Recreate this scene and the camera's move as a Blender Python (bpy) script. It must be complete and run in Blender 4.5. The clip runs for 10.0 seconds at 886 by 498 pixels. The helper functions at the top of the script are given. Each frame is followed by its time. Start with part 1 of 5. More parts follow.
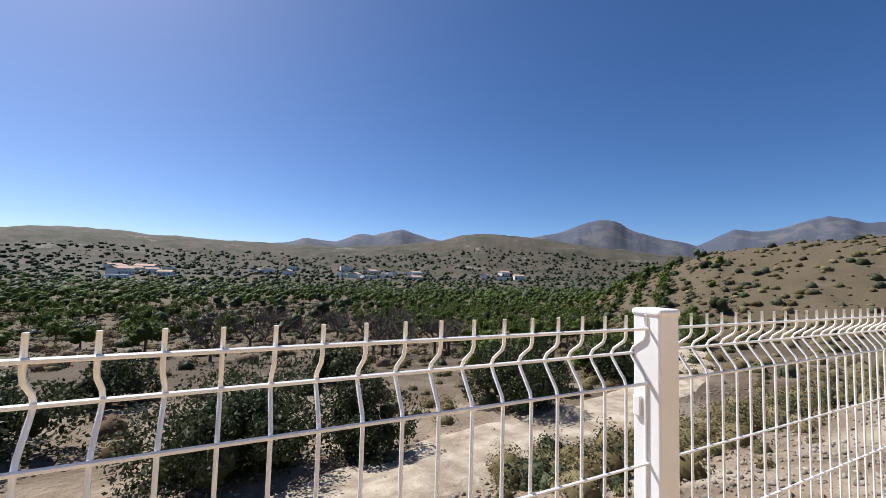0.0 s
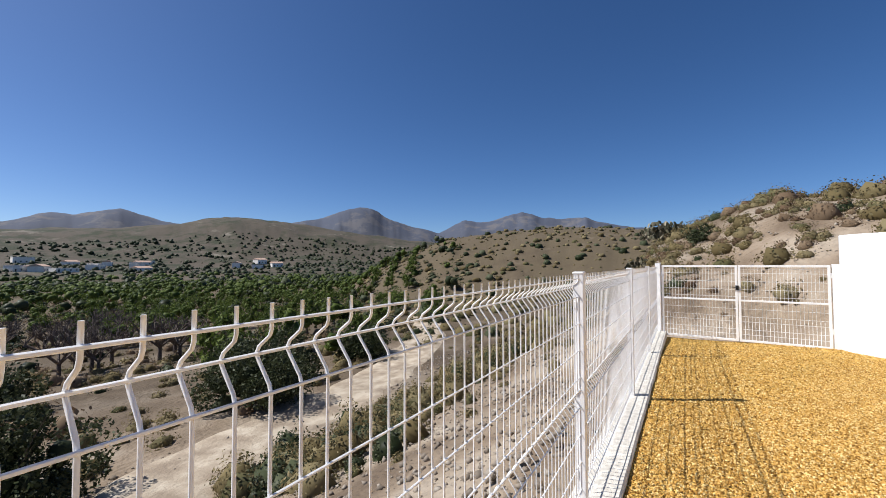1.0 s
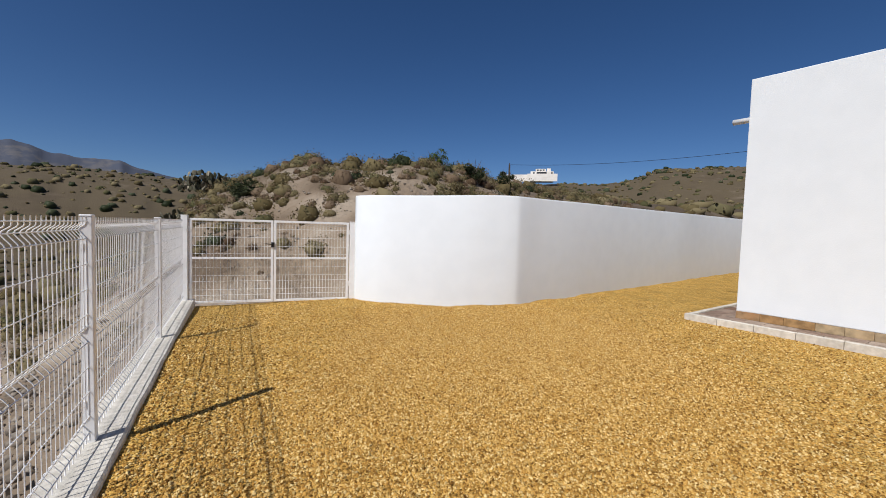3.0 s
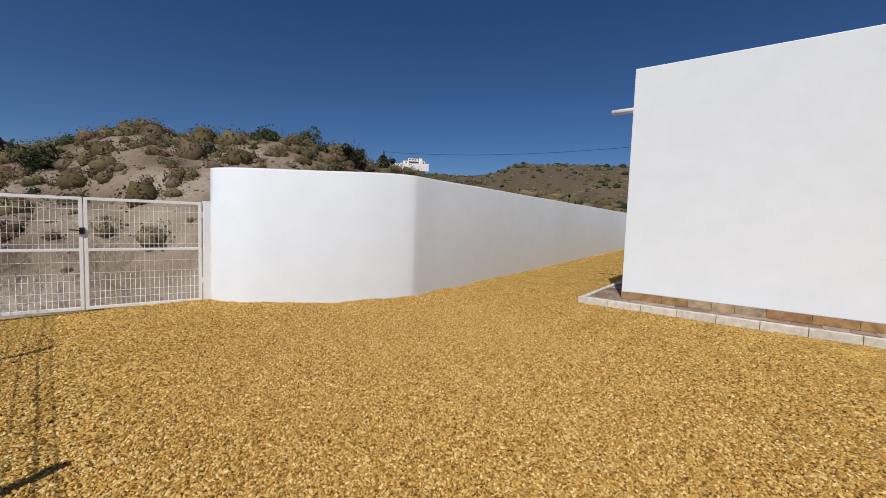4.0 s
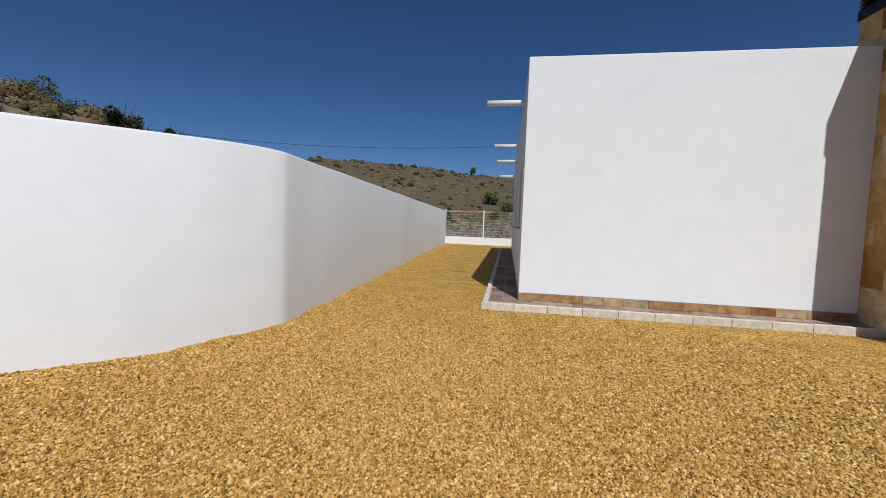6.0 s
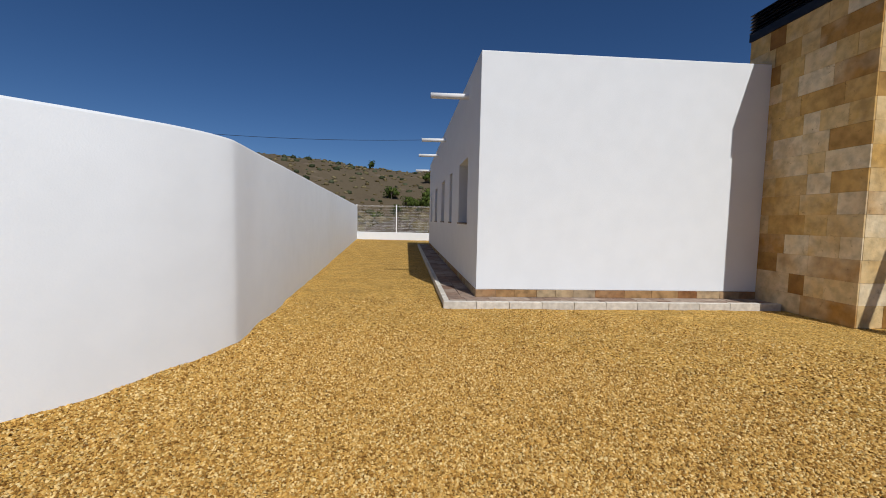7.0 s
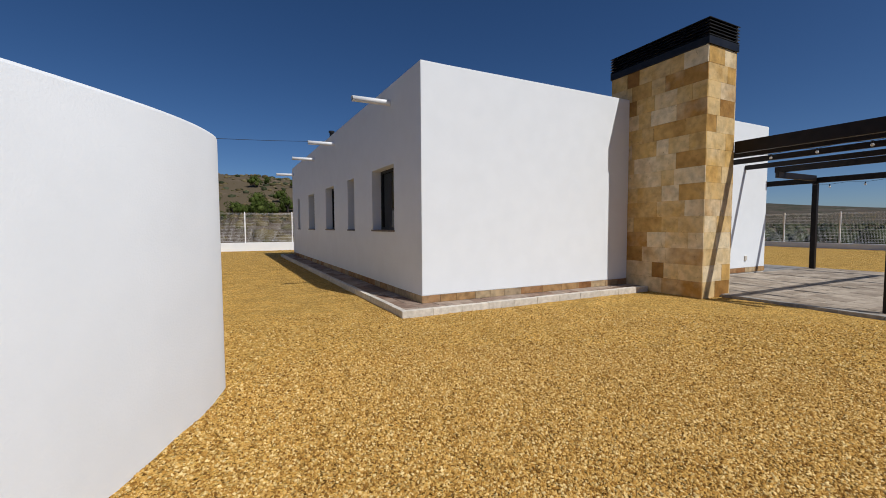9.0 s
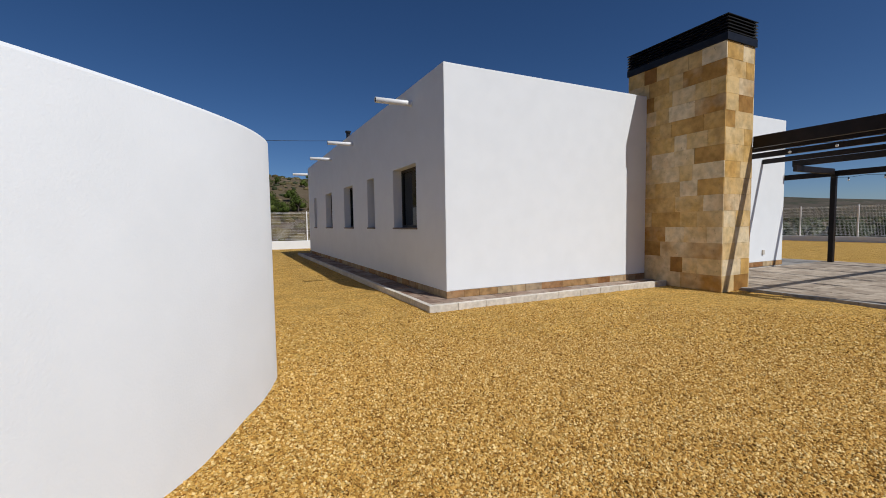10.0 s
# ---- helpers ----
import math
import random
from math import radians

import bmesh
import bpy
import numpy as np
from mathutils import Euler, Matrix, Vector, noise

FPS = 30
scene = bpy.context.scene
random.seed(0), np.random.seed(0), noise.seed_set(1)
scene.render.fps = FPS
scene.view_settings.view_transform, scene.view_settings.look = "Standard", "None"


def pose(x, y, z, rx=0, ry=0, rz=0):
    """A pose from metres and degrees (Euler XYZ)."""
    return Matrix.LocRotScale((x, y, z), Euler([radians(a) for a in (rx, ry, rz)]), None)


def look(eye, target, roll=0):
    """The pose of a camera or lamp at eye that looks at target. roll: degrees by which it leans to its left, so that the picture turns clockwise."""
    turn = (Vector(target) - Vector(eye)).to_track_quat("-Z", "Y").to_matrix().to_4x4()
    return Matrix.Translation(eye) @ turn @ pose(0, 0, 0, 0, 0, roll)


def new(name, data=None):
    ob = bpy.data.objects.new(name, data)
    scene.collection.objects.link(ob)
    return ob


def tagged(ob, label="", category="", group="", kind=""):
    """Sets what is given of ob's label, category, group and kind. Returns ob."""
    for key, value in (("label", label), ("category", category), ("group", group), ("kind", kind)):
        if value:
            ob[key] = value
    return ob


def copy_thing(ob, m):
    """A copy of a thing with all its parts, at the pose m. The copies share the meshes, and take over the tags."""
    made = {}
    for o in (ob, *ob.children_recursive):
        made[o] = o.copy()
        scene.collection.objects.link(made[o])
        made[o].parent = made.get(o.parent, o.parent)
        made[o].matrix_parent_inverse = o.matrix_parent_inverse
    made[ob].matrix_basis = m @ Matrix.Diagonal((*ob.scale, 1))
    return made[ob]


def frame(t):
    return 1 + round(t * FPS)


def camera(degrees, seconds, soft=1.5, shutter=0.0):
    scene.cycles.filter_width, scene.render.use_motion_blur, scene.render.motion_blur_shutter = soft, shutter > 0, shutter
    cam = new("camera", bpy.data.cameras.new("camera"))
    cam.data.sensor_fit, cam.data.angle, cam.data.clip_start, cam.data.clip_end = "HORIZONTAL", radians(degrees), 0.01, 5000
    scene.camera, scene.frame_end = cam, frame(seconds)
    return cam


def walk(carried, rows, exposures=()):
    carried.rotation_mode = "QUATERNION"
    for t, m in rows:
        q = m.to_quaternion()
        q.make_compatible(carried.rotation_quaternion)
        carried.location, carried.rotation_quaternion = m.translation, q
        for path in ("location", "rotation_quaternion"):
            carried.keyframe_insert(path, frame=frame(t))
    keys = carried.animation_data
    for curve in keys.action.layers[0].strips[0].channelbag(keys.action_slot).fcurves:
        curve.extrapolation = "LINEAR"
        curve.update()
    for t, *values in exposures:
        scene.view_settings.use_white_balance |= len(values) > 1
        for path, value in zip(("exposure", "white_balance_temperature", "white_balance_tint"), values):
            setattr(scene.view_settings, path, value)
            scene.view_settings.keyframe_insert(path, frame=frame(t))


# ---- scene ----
import itertools

cam = camera(94.1, 10.0, soft=0.9)
PATH = [
    (0, (-0.066, 0.133, 1.52), (1.082, 1.767, 1.647), 1.6),
    (0.5, (0.317, 0.128, 1.519), (1.853, 1.404, 1.63), 0.6),
    (1, (0.757, 0.03, 1.51), (2.602, 0.797, 1.584), -0.1),
    (1.5, (1.129, -0.083, 1.487), (3.122, 0.076, 1.515), 0.0),
    (2, (1.571, -0.255, 1.464), (3.532, -0.648, 1.442), 0.5),
    (2.5, (2.088, -0.374, 1.455), (3.915, -1.185, 1.392), 1.4),
    (3, (2.565, -0.485, 1.453), (4.209, -1.619, 1.346), 1.7),
    (4.5, (4.007, -1.025, 1.284), (5.017, -2.746, 1.147), 1.9),
    (5, (4.553, -1.187, 1.273), (5.353, -3.016, 1.143), 1.8),
    (5.5, (5.024, -1.381, 1.286), (5.606, -3.29, 1.163), 2.1),
    (6.8, (6.215, -1.789, 1.312), (6.168, -3.784, 1.179), 1.4),
    (7, (6.402, -1.82, 1.318), (6.262, -3.81, 1.178), 1.2),
    (7.5, (6.887, -1.886, 1.321), (6.505, -3.844, 1.173), 1.0),
    (8, (7.316, -2.027, 1.323), (6.718, -3.93, 1.181), 0.7),
    (8.5, (7.718, -2.231, 1.32), (6.932, -4.066, 1.194), 0.2),
    (9, (8.101, -2.294, 1.344), (7.2, -4.076, 1.234), -0.3),
    (9.5, (8.307, -2.315, 1.365), (7.402, -4.096, 1.258), -0.6),
    (10, (8.412, -2.232, 1.345), (7.549, -4.032, 1.223), -0.9),
]
walk(cam, [(t, look(eye, target, roll)) for t, eye, target, roll in PATH],
     exposures=[(0, 1.0), (1, 0.82), (1.6, 0.5), (2.2, 0.37), (3, 0.22), (3.5, 0.13), (4.5, 0.03), (10, 0.04)])

# ---- light ----
SUN_DIR = Vector((-0.282, 0.79, 1.0)).normalized()
world = bpy.data.worlds.new("world")
scene.world = world
world.use_nodes = True
wn = world.node_tree
sky = wn.nodes.new("ShaderNodeTexSky")
sky.sky_type = 'NISHITA'
sky.sun_disc = False
sky.sun_elevation = math.asin(SUN_DIR.z)
sky.sun_rotation = math.atan2(SUN_DIR.x, SUN_DIR.y)
sky.altitude = 300
sky.air_density = 0.62
sky.dust_density = 0.7
sky.ozone_density = 3.6
deep = wn.nodes.new("ShaderNodeHueSaturation")
deep.inputs["Hue"].default_value = 0.504
deep.inputs["Saturation"].default_value = 1.2
wn.links.new(sky.outputs[0], deep.inputs["Color"])
wn.links.new(deep.outputs[0], wn.nodes["Background"].inputs[0])
wn.nodes["Background"].inputs[1].default_value = 0.066
sun_data = bpy.data.lights.new("sun", 'SUN')
sun_data.energy = 3.6
sun_data.angle = radians(0.53)
sun_data.color = (1.0, 0.985, 0.968)
sun = new("sun", sun_data)
sun.matrix_world = look(SUN_DIR * 60, (0, 0, 0))


# ---- materials ----
def mat(name, cols, scale=6.0, rough=0.8, metal=0.0, bump=0.0, bscale=None, detail=6.0, spread=(0.35, 0.65), big=0.0, rnd=0.0, bdist=0.01, spec=0.3):
    """A surface of two or three colours mixed by noise, a broad second variation, a variation by piece, and fine relief."""
    m = bpy.data.materials.new(name)
    m.use_nodes = True
    nt = m.node_tree
    b = nt.nodes["Principled BSDF"]
    b.inputs["Roughness"].default_value = rough
    b.inputs["Metallic"].default_value = metal
    b.inputs["Specular IOR Level"].default_value = spec
    geo = nt.nodes.new("ShaderNodeNewGeometry")
    nz = nt.nodes.new("ShaderNodeTexNoise")
    nz.inputs["Scale"].default_value = scale
    nz.inputs["Detail"].default_value = detail
    nt.links.new(geo.outputs["Position"], nz.inputs["Vector"])
    ramp = nt.nodes.new("ShaderNodeValToRGB")
    els = ramp.color_ramp.elements
    els[0].position, els[1].position = spread
    els[0].color, els[1].color = (*cols[0], 1), (*cols[-1], 1)
    if len(cols) > 2:
        els.new((spread[0] + spread[1]) / 2).color = (*cols[1], 1)
    nt.links.new(nz.outputs["Fac"], ramp.inputs["Fac"])
    out = ramp.outputs["Color"]
    if big or rnd:
        hsv = nt.nodes.new("ShaderNodeHueSaturation")
        nt.links.new(out, hsv.inputs["Color"])
        val = None
        if big:
            n2 = nt.nodes.new("ShaderNodeTexNoise")
            n2.inputs["Scale"].default_value = scale * 0.11
            n2.inputs["Detail"].default_value = 3
            nt.links.new(geo.outputs["Position"], n2.inputs["Vector"])
            mr = nt.nodes.new("ShaderNodeMapRange")
            mr.inputs[1].default_value, mr.inputs[2].default_value = 0.3, 0.7
            mr.inputs[3].default_value, mr.inputs[4].default_value = 1 - big, 1 + big
            nt.links.new(n2.outputs["Fac"], mr.inputs[0])
            val = mr.outputs[0]
        if rnd:
            mr2 = nt.nodes.new("ShaderNodeMapRange")
            mr2.inputs[3].default_value, mr2.inputs[4].default_value = 1 - rnd, 1 + rnd
            add = nt.nodes.new("ShaderNodeMath")
            add.operation = 'FRACT'
            s = nt.nodes.new("ShaderNodeMath")
            s.operation = 'ADD'
            oi = nt.nodes.new("ShaderNodeObjectInfo")
            nt.links.new(oi.outputs["Random"], s.inputs[0])
            nt.links.new(geo.outputs["Random Per Island"], s.inputs[1])
            nt.links.new(s.outputs[0], add.inputs[0])
            nt.links.new(add.outputs[0], mr2.inputs[0])
            if val:
                mul = nt.nodes.new("ShaderNodeMath")
                mul.operation = 'MULTIPLY'
                nt.links.new(val, mul.inputs[0])
                nt.links.new(mr2.outputs[0], mul.inputs[1])
                val = mul.outputs[0]
            else:
                val = mr2.outputs[0]
        nt.links.new(val, hsv.inputs["Value"])
        out = hsv.outputs["Color"]
    nt.links.new(out, b.inputs["Base Color"])
    if bump:
        nb = nt.nodes.new("ShaderNodeTexNoise")
        nb.inputs["Scale"].default_value = bscale or scale * 4
        nb.inputs["Detail"].default_value = 8
        nt.links.new(geo.outputs["Position"], nb.inputs["Vector"])
        bp = nt.nodes.new("ShaderNodeBump")
        bp.inputs["Strength"].default_value = bump
        bp.inputs["Distance"].default_value = bdist
        nt.links.new(nb.outputs["Fac"], bp.inputs["Height"])
        nt.links.new(bp.outputs["Normal"], b.inputs["Normal"])
    return m


def by_piece(name, cols, rough=0.7, scale=9.0, bump=0.5, mottled=0.35, pits=0.0):
    """Stone whose pieces each take one of several colours, with veins and pits."""
    m = mat(name, [(1 - mottled,) * 3, (1, 1, 1)], scale, rough, bump=bump, bscale=scale * 3, bdist=0.01, spread=(0.3, 0.6), spec=0.1)
    nt = m.node_tree
    b = nt.nodes["Principled BSDF"]
    tint = b.inputs["Base Color"].links[0].from_socket
    oi = nt.nodes.new("ShaderNodeObjectInfo")
    geo = nt.nodes.new("ShaderNodeNewGeometry")
    s = nt.nodes.new("ShaderNodeMath")
    s.operation = 'ADD'
    nt.links.new(oi.outputs["Random"], s.inputs[0])
    nt.links.new(geo.outputs["Random Per Island"], s.inputs[1])
    fr = nt.nodes.new("ShaderNodeMath")
    fr.operation = 'FRACT'
    nt.links.new(s.outputs[0], fr.inputs[0])
    nz = nt.nodes.new("ShaderNodeTexNoise")
    nz.inputs["Scale"].default_value = scale * 0.35
    nz.inputs["Detail"].default_value = 4
    nt.links.new(geo.outputs["Position"], nz.inputs["Vector"])
    mm = nt.nodes.new("ShaderNodeMath")
    mm.operation = 'MULTIPLY_ADD'
    mm.inputs[1].default_value = 0.35
    nt.links.new(nz.outputs["Fac"], mm.inputs[0])
    nt.links.new(fr.outputs[0], mm.inputs[2])
    sub = nt.nodes.new("ShaderNodeMath")
    sub.operation = 'SUBTRACT'
    sub.inputs[1].default_value = 0.17
    nt.links.new(mm.outputs[0], sub.inputs[0])
    ramp = nt.nodes.new("ShaderNodeValToRGB")
    els = ramp.color_ramp.elements
    els[0].color, els[1].color = (*cols[0], 1), (*cols[-1], 1)
    for i, c in enumerate(cols[1:-1], 1):
        els.new(i / (len(cols) - 1)).color = (*c, 1)
    nt.links.new(sub.outputs[0], ramp.inputs["Fac"])
    mix = nt.nodes.new("ShaderNodeMix")
    mix.data_type, mix.blend_type = 'RGBA', 'MULTIPLY'
    mix.inputs["Factor"].default_value = 1.0
    nt.links.new(ramp.outputs["Color"], mix.inputs["A"])
    nt.links.new(tint, mix.inputs["B"])
    col = mix.outputs["Result"]
    if pits:
        np_ = nt.nodes.new("ShaderNodeTexNoise")
        np_.inputs["Scale"].default_value = scale * 1.7
        np_.inputs["Detail"].default_value = 10
        np_.inputs["Roughness"].default_value = 0.7
        np_.inputs["Distortion"].default_value = 1.2
        nt.links.new(geo.outputs["Position"], np_.inputs["Vector"])
        mr = nt.nodes.new("ShaderNodeMapRange")
        mr.inputs[1].default_value, mr.inputs[2].default_value = 0.30, 0.40
        mr.inputs[3].default_value, mr.inputs[4].default_value = pits, 0.0
        nt.links.new(np_.outputs["Fac"], mr.inputs[0])
        mp = nt.nodes.new("ShaderNodeMix")
        mp.data_type = 'RGBA'
        nt.links.new(mr.outputs[0], mp.inputs["Factor"])
        nt.links.new(col, mp.inputs["A"])
        mp.inputs["B"].default_value = (0.16, 0.085, 0.035, 1)
        col = mp.outputs["Result"]
    nt.links.new(col, b.inputs["Base Color"])
    return m


RENDER_WHITE = mat("white_render", [(0.758, 0.784, 0.796), (0.783, 0.809, 0.821)], 3.0, 0.85, bump=0.3, bscale=70, bdist=0.004, big=0.008)
FENCE_WHITE = mat("white_coated_steel", [(0.82, 0.81, 0.79), (0.88, 0.87, 0.86)], 8, 0.35, spec=0.5, big=0.03)
GRAVEL_M = by_piece("ochre_gravel", [(0.19, 0.085, 0.017), (0.44, 0.235, 0.052), (0.58, 0.335, 0.086), (0.66, 0.415, 0.128), (0.86, 0.64, 0.29)], 0.8, 60, 0.3, 0.2)


def gravel_bed_material():
    """Packed small stones: each cell its own colour and its own rounded relief."""
    m = mat("ochre_gravel_bed", [(0.80, 0.80, 0.80), (1, 1, 1)], 2.2, 0.9, spec=0.06)
    nt = m.node_tree
    b = nt.nodes["Principled BSDF"]
    broad = b.inputs["Base Color"].links[0].from_socket
    geo = nt.nodes.new("ShaderNodeNewGeometry")
    warp = nt.nodes.new("ShaderNodeTexNoise")
    warp.inputs["Scale"].default_value = 45
    nt.links.new(geo.outputs["Position"], warp.inputs["Vector"])
    push = nt.nodes.new("ShaderNodeVectorMath")
    push.operation = 'MULTIPLY_ADD'
    push.inputs[1].default_value = (0.016, 0.016, 0.016)
    nt.links.new(warp.outputs["Color"], push.inputs[0])
    nt.links.new(geo.outputs["Position"], push.inputs[2])
    col, heights = broad, []
    for scale in (72.0, 30.0):
        vo = nt.nodes.new("ShaderNodeTexVoronoi")
        vo.inputs["Scale"].default_value = scale
        vo.inputs["Randomness"].default_value = 1.0
        nt.links.new(push.outputs[0], vo.inputs["Vector"])
        sep = nt.nodes.new("ShaderNodeSeparateColor")
        nt.links.new(vo.outputs["Color"], sep.inputs[0])
        ramp = nt.nodes.new("ShaderNodeValToRGB")
        els = ramp.color_ramp.elements
        if scale > 40:
            tones = ((0, (0.30, 0.145, 0.030)), (.22, (0.68, 0.38, 0.082)), (.5, (0.86, 0.515, 0.13)), (.8, (0.90, 0.585, 0.17)), (1, (0.97, 0.72, 0.31)))
        else:
            tones = ((0, (0.64, 0.60, 0.56)), (.35, (0.92, 0.91, 0.90)), (1, (1, 1, 1)))
        els[0].color, els[1].color = (*tones[0][1], 1), (*tones[-1][1], 1)
        for at, c in tones[1:-1]:
            els.new(at).color = (*c, 1)
        nt.links.new(sep.outputs[0], ramp.inputs["Fac"])
        mix = nt.nodes.new("ShaderNodeMix")
        mix.data_type, mix.blend_type = 'RGBA', 'MULTIPLY'
        mix.inputs["Factor"].default_value = 1.0
        nt.links.new(col, mix.inputs["A"])
        nt.links.new(ramp.outputs["Color"], mix.inputs["B"])
        col = mix.outputs["Result"]
        h = nt.nodes.new("ShaderNodeMath")
        h.operation = 'MULTIPLY_ADD'
        h.inputs[1].default_value = -1.0
        nt.links.new(vo.outputs["Distance"], h.inputs[0])
        nt.links.new(sep.outputs[1], h.inputs[2])
        heights.append(h.outputs[0])
    nt.links.new(col, b.inputs["Base Color"])
    normal = None
    for h, dist in zip(heights, (0.011, 0.020)):
        bp = nt.nodes.new("ShaderNodeBump")
        bp.inputs["Strength"].default_value = 1.0
        bp.inputs["Distance"].default_value = dist
        nt.links.new(h, bp.inputs["Height"])
        if normal:
            nt.links.new(normal, bp.inputs["Normal"])
        normal = bp.outputs["Normal"]
    nt.links.new(normal, b.inputs["Normal"])
    return m


GRAVEL_BED = gravel_bed_material()
TRAVERTINE = by_piece("travertine_cladding", [(0.30, 0.145, 0.038), (0.60, 0.365, 0.115), (0.72, 0.545, 0.29), (0.64, 0.41, 0.14), (0.78, 0.645, 0.42), (0.46, 0.245, 0.065)], 0.6, 7, 0.6, 0.32, 0.6)
SKIRT_M = by_piece("rustic_skirting_stone", [(0.26, 0.115, 0.045), (0.44, 0.27, 0.12), (0.36, 0.19, 0.085), (0.52, 0.39, 0.23), (0.40, 0.30, 0.19)], 0.75, 9, 0.5, 0.4)
SLATE = by_piece("rustic_paving", [(0.20, 0.12, 0.085), (0.32, 0.235, 0.18), (0.40, 0.32, 0.255), (0.27, 0.165, 0.115)], 0.8, 9, 0.5, 0.35)
PAVER = by_piece("grey_pavers", [(0.28, 0.225, 0.17), (0.38, 0.315, 0.245), (0.47, 0.395, 0.31)], 0.8, 9, 0.4, 0.25)
KERB_M = mat("pale_concrete", [(0.52, 0.475, 0.405), (0.66, 0.615, 0.535)], 14, 0.9, spec=0.1, bump=0.4, bscale=90, big=0.08, rnd=0.08)
KERB_GREY = mat("grey_concrete", [(0.24, 0.225, 0.20), (0.36, 0.34, 0.31)], 14, 0.9, bump=0.4, bscale=90, big=0.08, rnd=0.08)
KERB_WHITE = mat("limewashed_concrete", [(0.50, 0.465, 0.40), (0.68, 0.64, 0.565)], 18, 0.9, spec=0.1, bump=0.5, bscale=60, big=0.08)
DARK_STEEL = mat("dark_brown_steel", [(0.007, 0.0045, 0.004), (0.014, 0.009, 0.0075)], 8, 0.5, spec=0.25)
BLACK_CAP = mat("black_painted_metal", [(0.006, 0.006, 0.007), (0.014, 0.014, 0.015)], 8, 0.4)
DARK_FRAME = mat("dark_window_frame", [(0.012, 0.010, 0.010), (0.02, 0.018, 0.017)], 8, 0.4)
SILL_M = mat("brown_stone_sill", [(0.10, 0.07, 0.05), (0.18, 0.13, 0.10)], 12, 0.5)
PVC = mat("white_pvc", [(0.78, 0.78, 0.77), (0.82, 0.82, 0.81)], 5, 0.35, spec=0.5)
BLACK_PIPE = mat("dark_pipe", [(0.01, 0.01, 0.012), (0.02, 0.02, 0.022)], 5, 0.5)
DARK_ROOM = mat("dim_room_lining", [(0.03, 0.028, 0.026), (0.05, 0.045, 0.04)], 3, 0.9)
ROOF_M = mat("roof_screed", [(0.40, 0.30, 0.25), (0.50, 0.40, 0.33)], 2, 0.9)
GLASS = bpy.data.materials.new("window_glass")
GLASS.use_nodes = True
gb = GLASS.node_tree.nodes["Principled BSDF"]
gb.inputs["Base Color"].default_value = (0.008, 0.009, 0.010, 1)
gb.inputs["Roughness"].default_value = 0.03
gb.inputs["Specular IOR Level"].default_value = 0.2
gb.inputs["Transmission Weight"].default_value = 0.3


def leafy(m, amount=0.4):
    """Lets some light pass through thin leaves."""
    nt = m.node_tree
    b = nt.nodes["Principled BSDF"]
    tr = nt.nodes.new("ShaderNodeBsdfTranslucent")
    mx = nt.nodes.new("ShaderNodeMixShader")
    mx.inputs[0].default_value = amount
    nt.links.new(b.inputs["Base Color"].links[0].from_socket, tr.inputs["Color"])
    nt.links.new(b.outputs[0], mx.inputs[1])
    nt.links.new(tr.outputs[0], mx.inputs[2])
    nt.links.new(mx.outputs[0], nt.nodes["Material Output"].inputs["Surface"])
    return m


def part(name, bm, material, parent=None, label=""):
    me = bpy.data.meshes.new(name)
    bm.to_mesh(me)
    bm.free()
    me.materials.append(material)
    ob = new(name, me)
    if parent:
        ob.parent = parent
    if label:
        ob["label"] = label
    return ob


def mesh_np(name, verts, faces_flat, sizes, material, parent=None, smooth=False):
    """A mesh from arrays: corner indices in one row and the number of corners of each face."""
    me = bpy.data.meshes.new(name)
    me.vertices.add(len(verts))
    me.vertices.foreach_set("co", np.asarray(verts, np.float32).ravel())
    me.loops.add(len(faces_flat))
    me.loops.foreach_set("vertex_index", np.asarray(faces_flat, np.int32))
    me.polygons.add(len(sizes))
    starts = np.concatenate([[0], np.cumsum(sizes)[:-1]]).astype(np.int32)
    me.polygons.foreach_set("loop_start", starts)
    me.polygons.foreach_set("loop_total", np.asarray(sizes, np.int32))
    me.update(calc_edges=True)
    me.validate()
    if smooth:
        me.polygons.foreach_set("use_smooth", np.ones(len(sizes), bool))
    me.materials.append(material)
    ob = new(name, me)
    if parent:
        ob.parent = parent
    return ob


def thing(name, label, category, group="", m=None, kind=""):
    ob = new(name)
    if m is not None:
        ob.matrix_world = m
    return tagged(ob, label, category, group, kind)


def box(bm, x0, x1, y0, y1, z0, z1, bevel=0.0, m=None):
    r = bmesh.ops.create_cube(bm, size=1)
    vs = r["verts"]
    for v in vs:
        v.co = Vector((x0 + (v.co.x + .5) * (x1 - x0), y0 + (v.co.y + .5) * (y1 - y0), z0 + (v.co.z + .5) * (z1 - z0)))
    if bevel:
        es = list({e for v in vs for e in v.link_edges})
        vs = list({v for f in bmesh.ops.bevel(bm, geom=es, offset=bevel, segments=2, affect='EDGES', profile=0.5)["faces"] for v in f.verts} | {v for v in vs if v.is_valid})
    if m is not None:
        bmesh.ops.transform(bm, matrix=m, verts=vs)
    return bm


def boxed(*a, **k):
    return box(bmesh.new(), *a, **k)


def rod(bm, p, q, r, n=8, r2=None, caps=True):
    p, q = Vector(p), Vector(q)
    d = q - p
    res = bmesh.ops.create_cone(bm, cap_ends=caps, segments=n, radius1=r, radius2=r if r2 is None else r2, depth=d.length)
    bmesh.ops.transform(bm, matrix=Matrix.Translation((p + q) / 2) @ d.to_track_quat('Z', 'Y').to_matrix().to_4x4(), verts=res["verts"])
    return bm


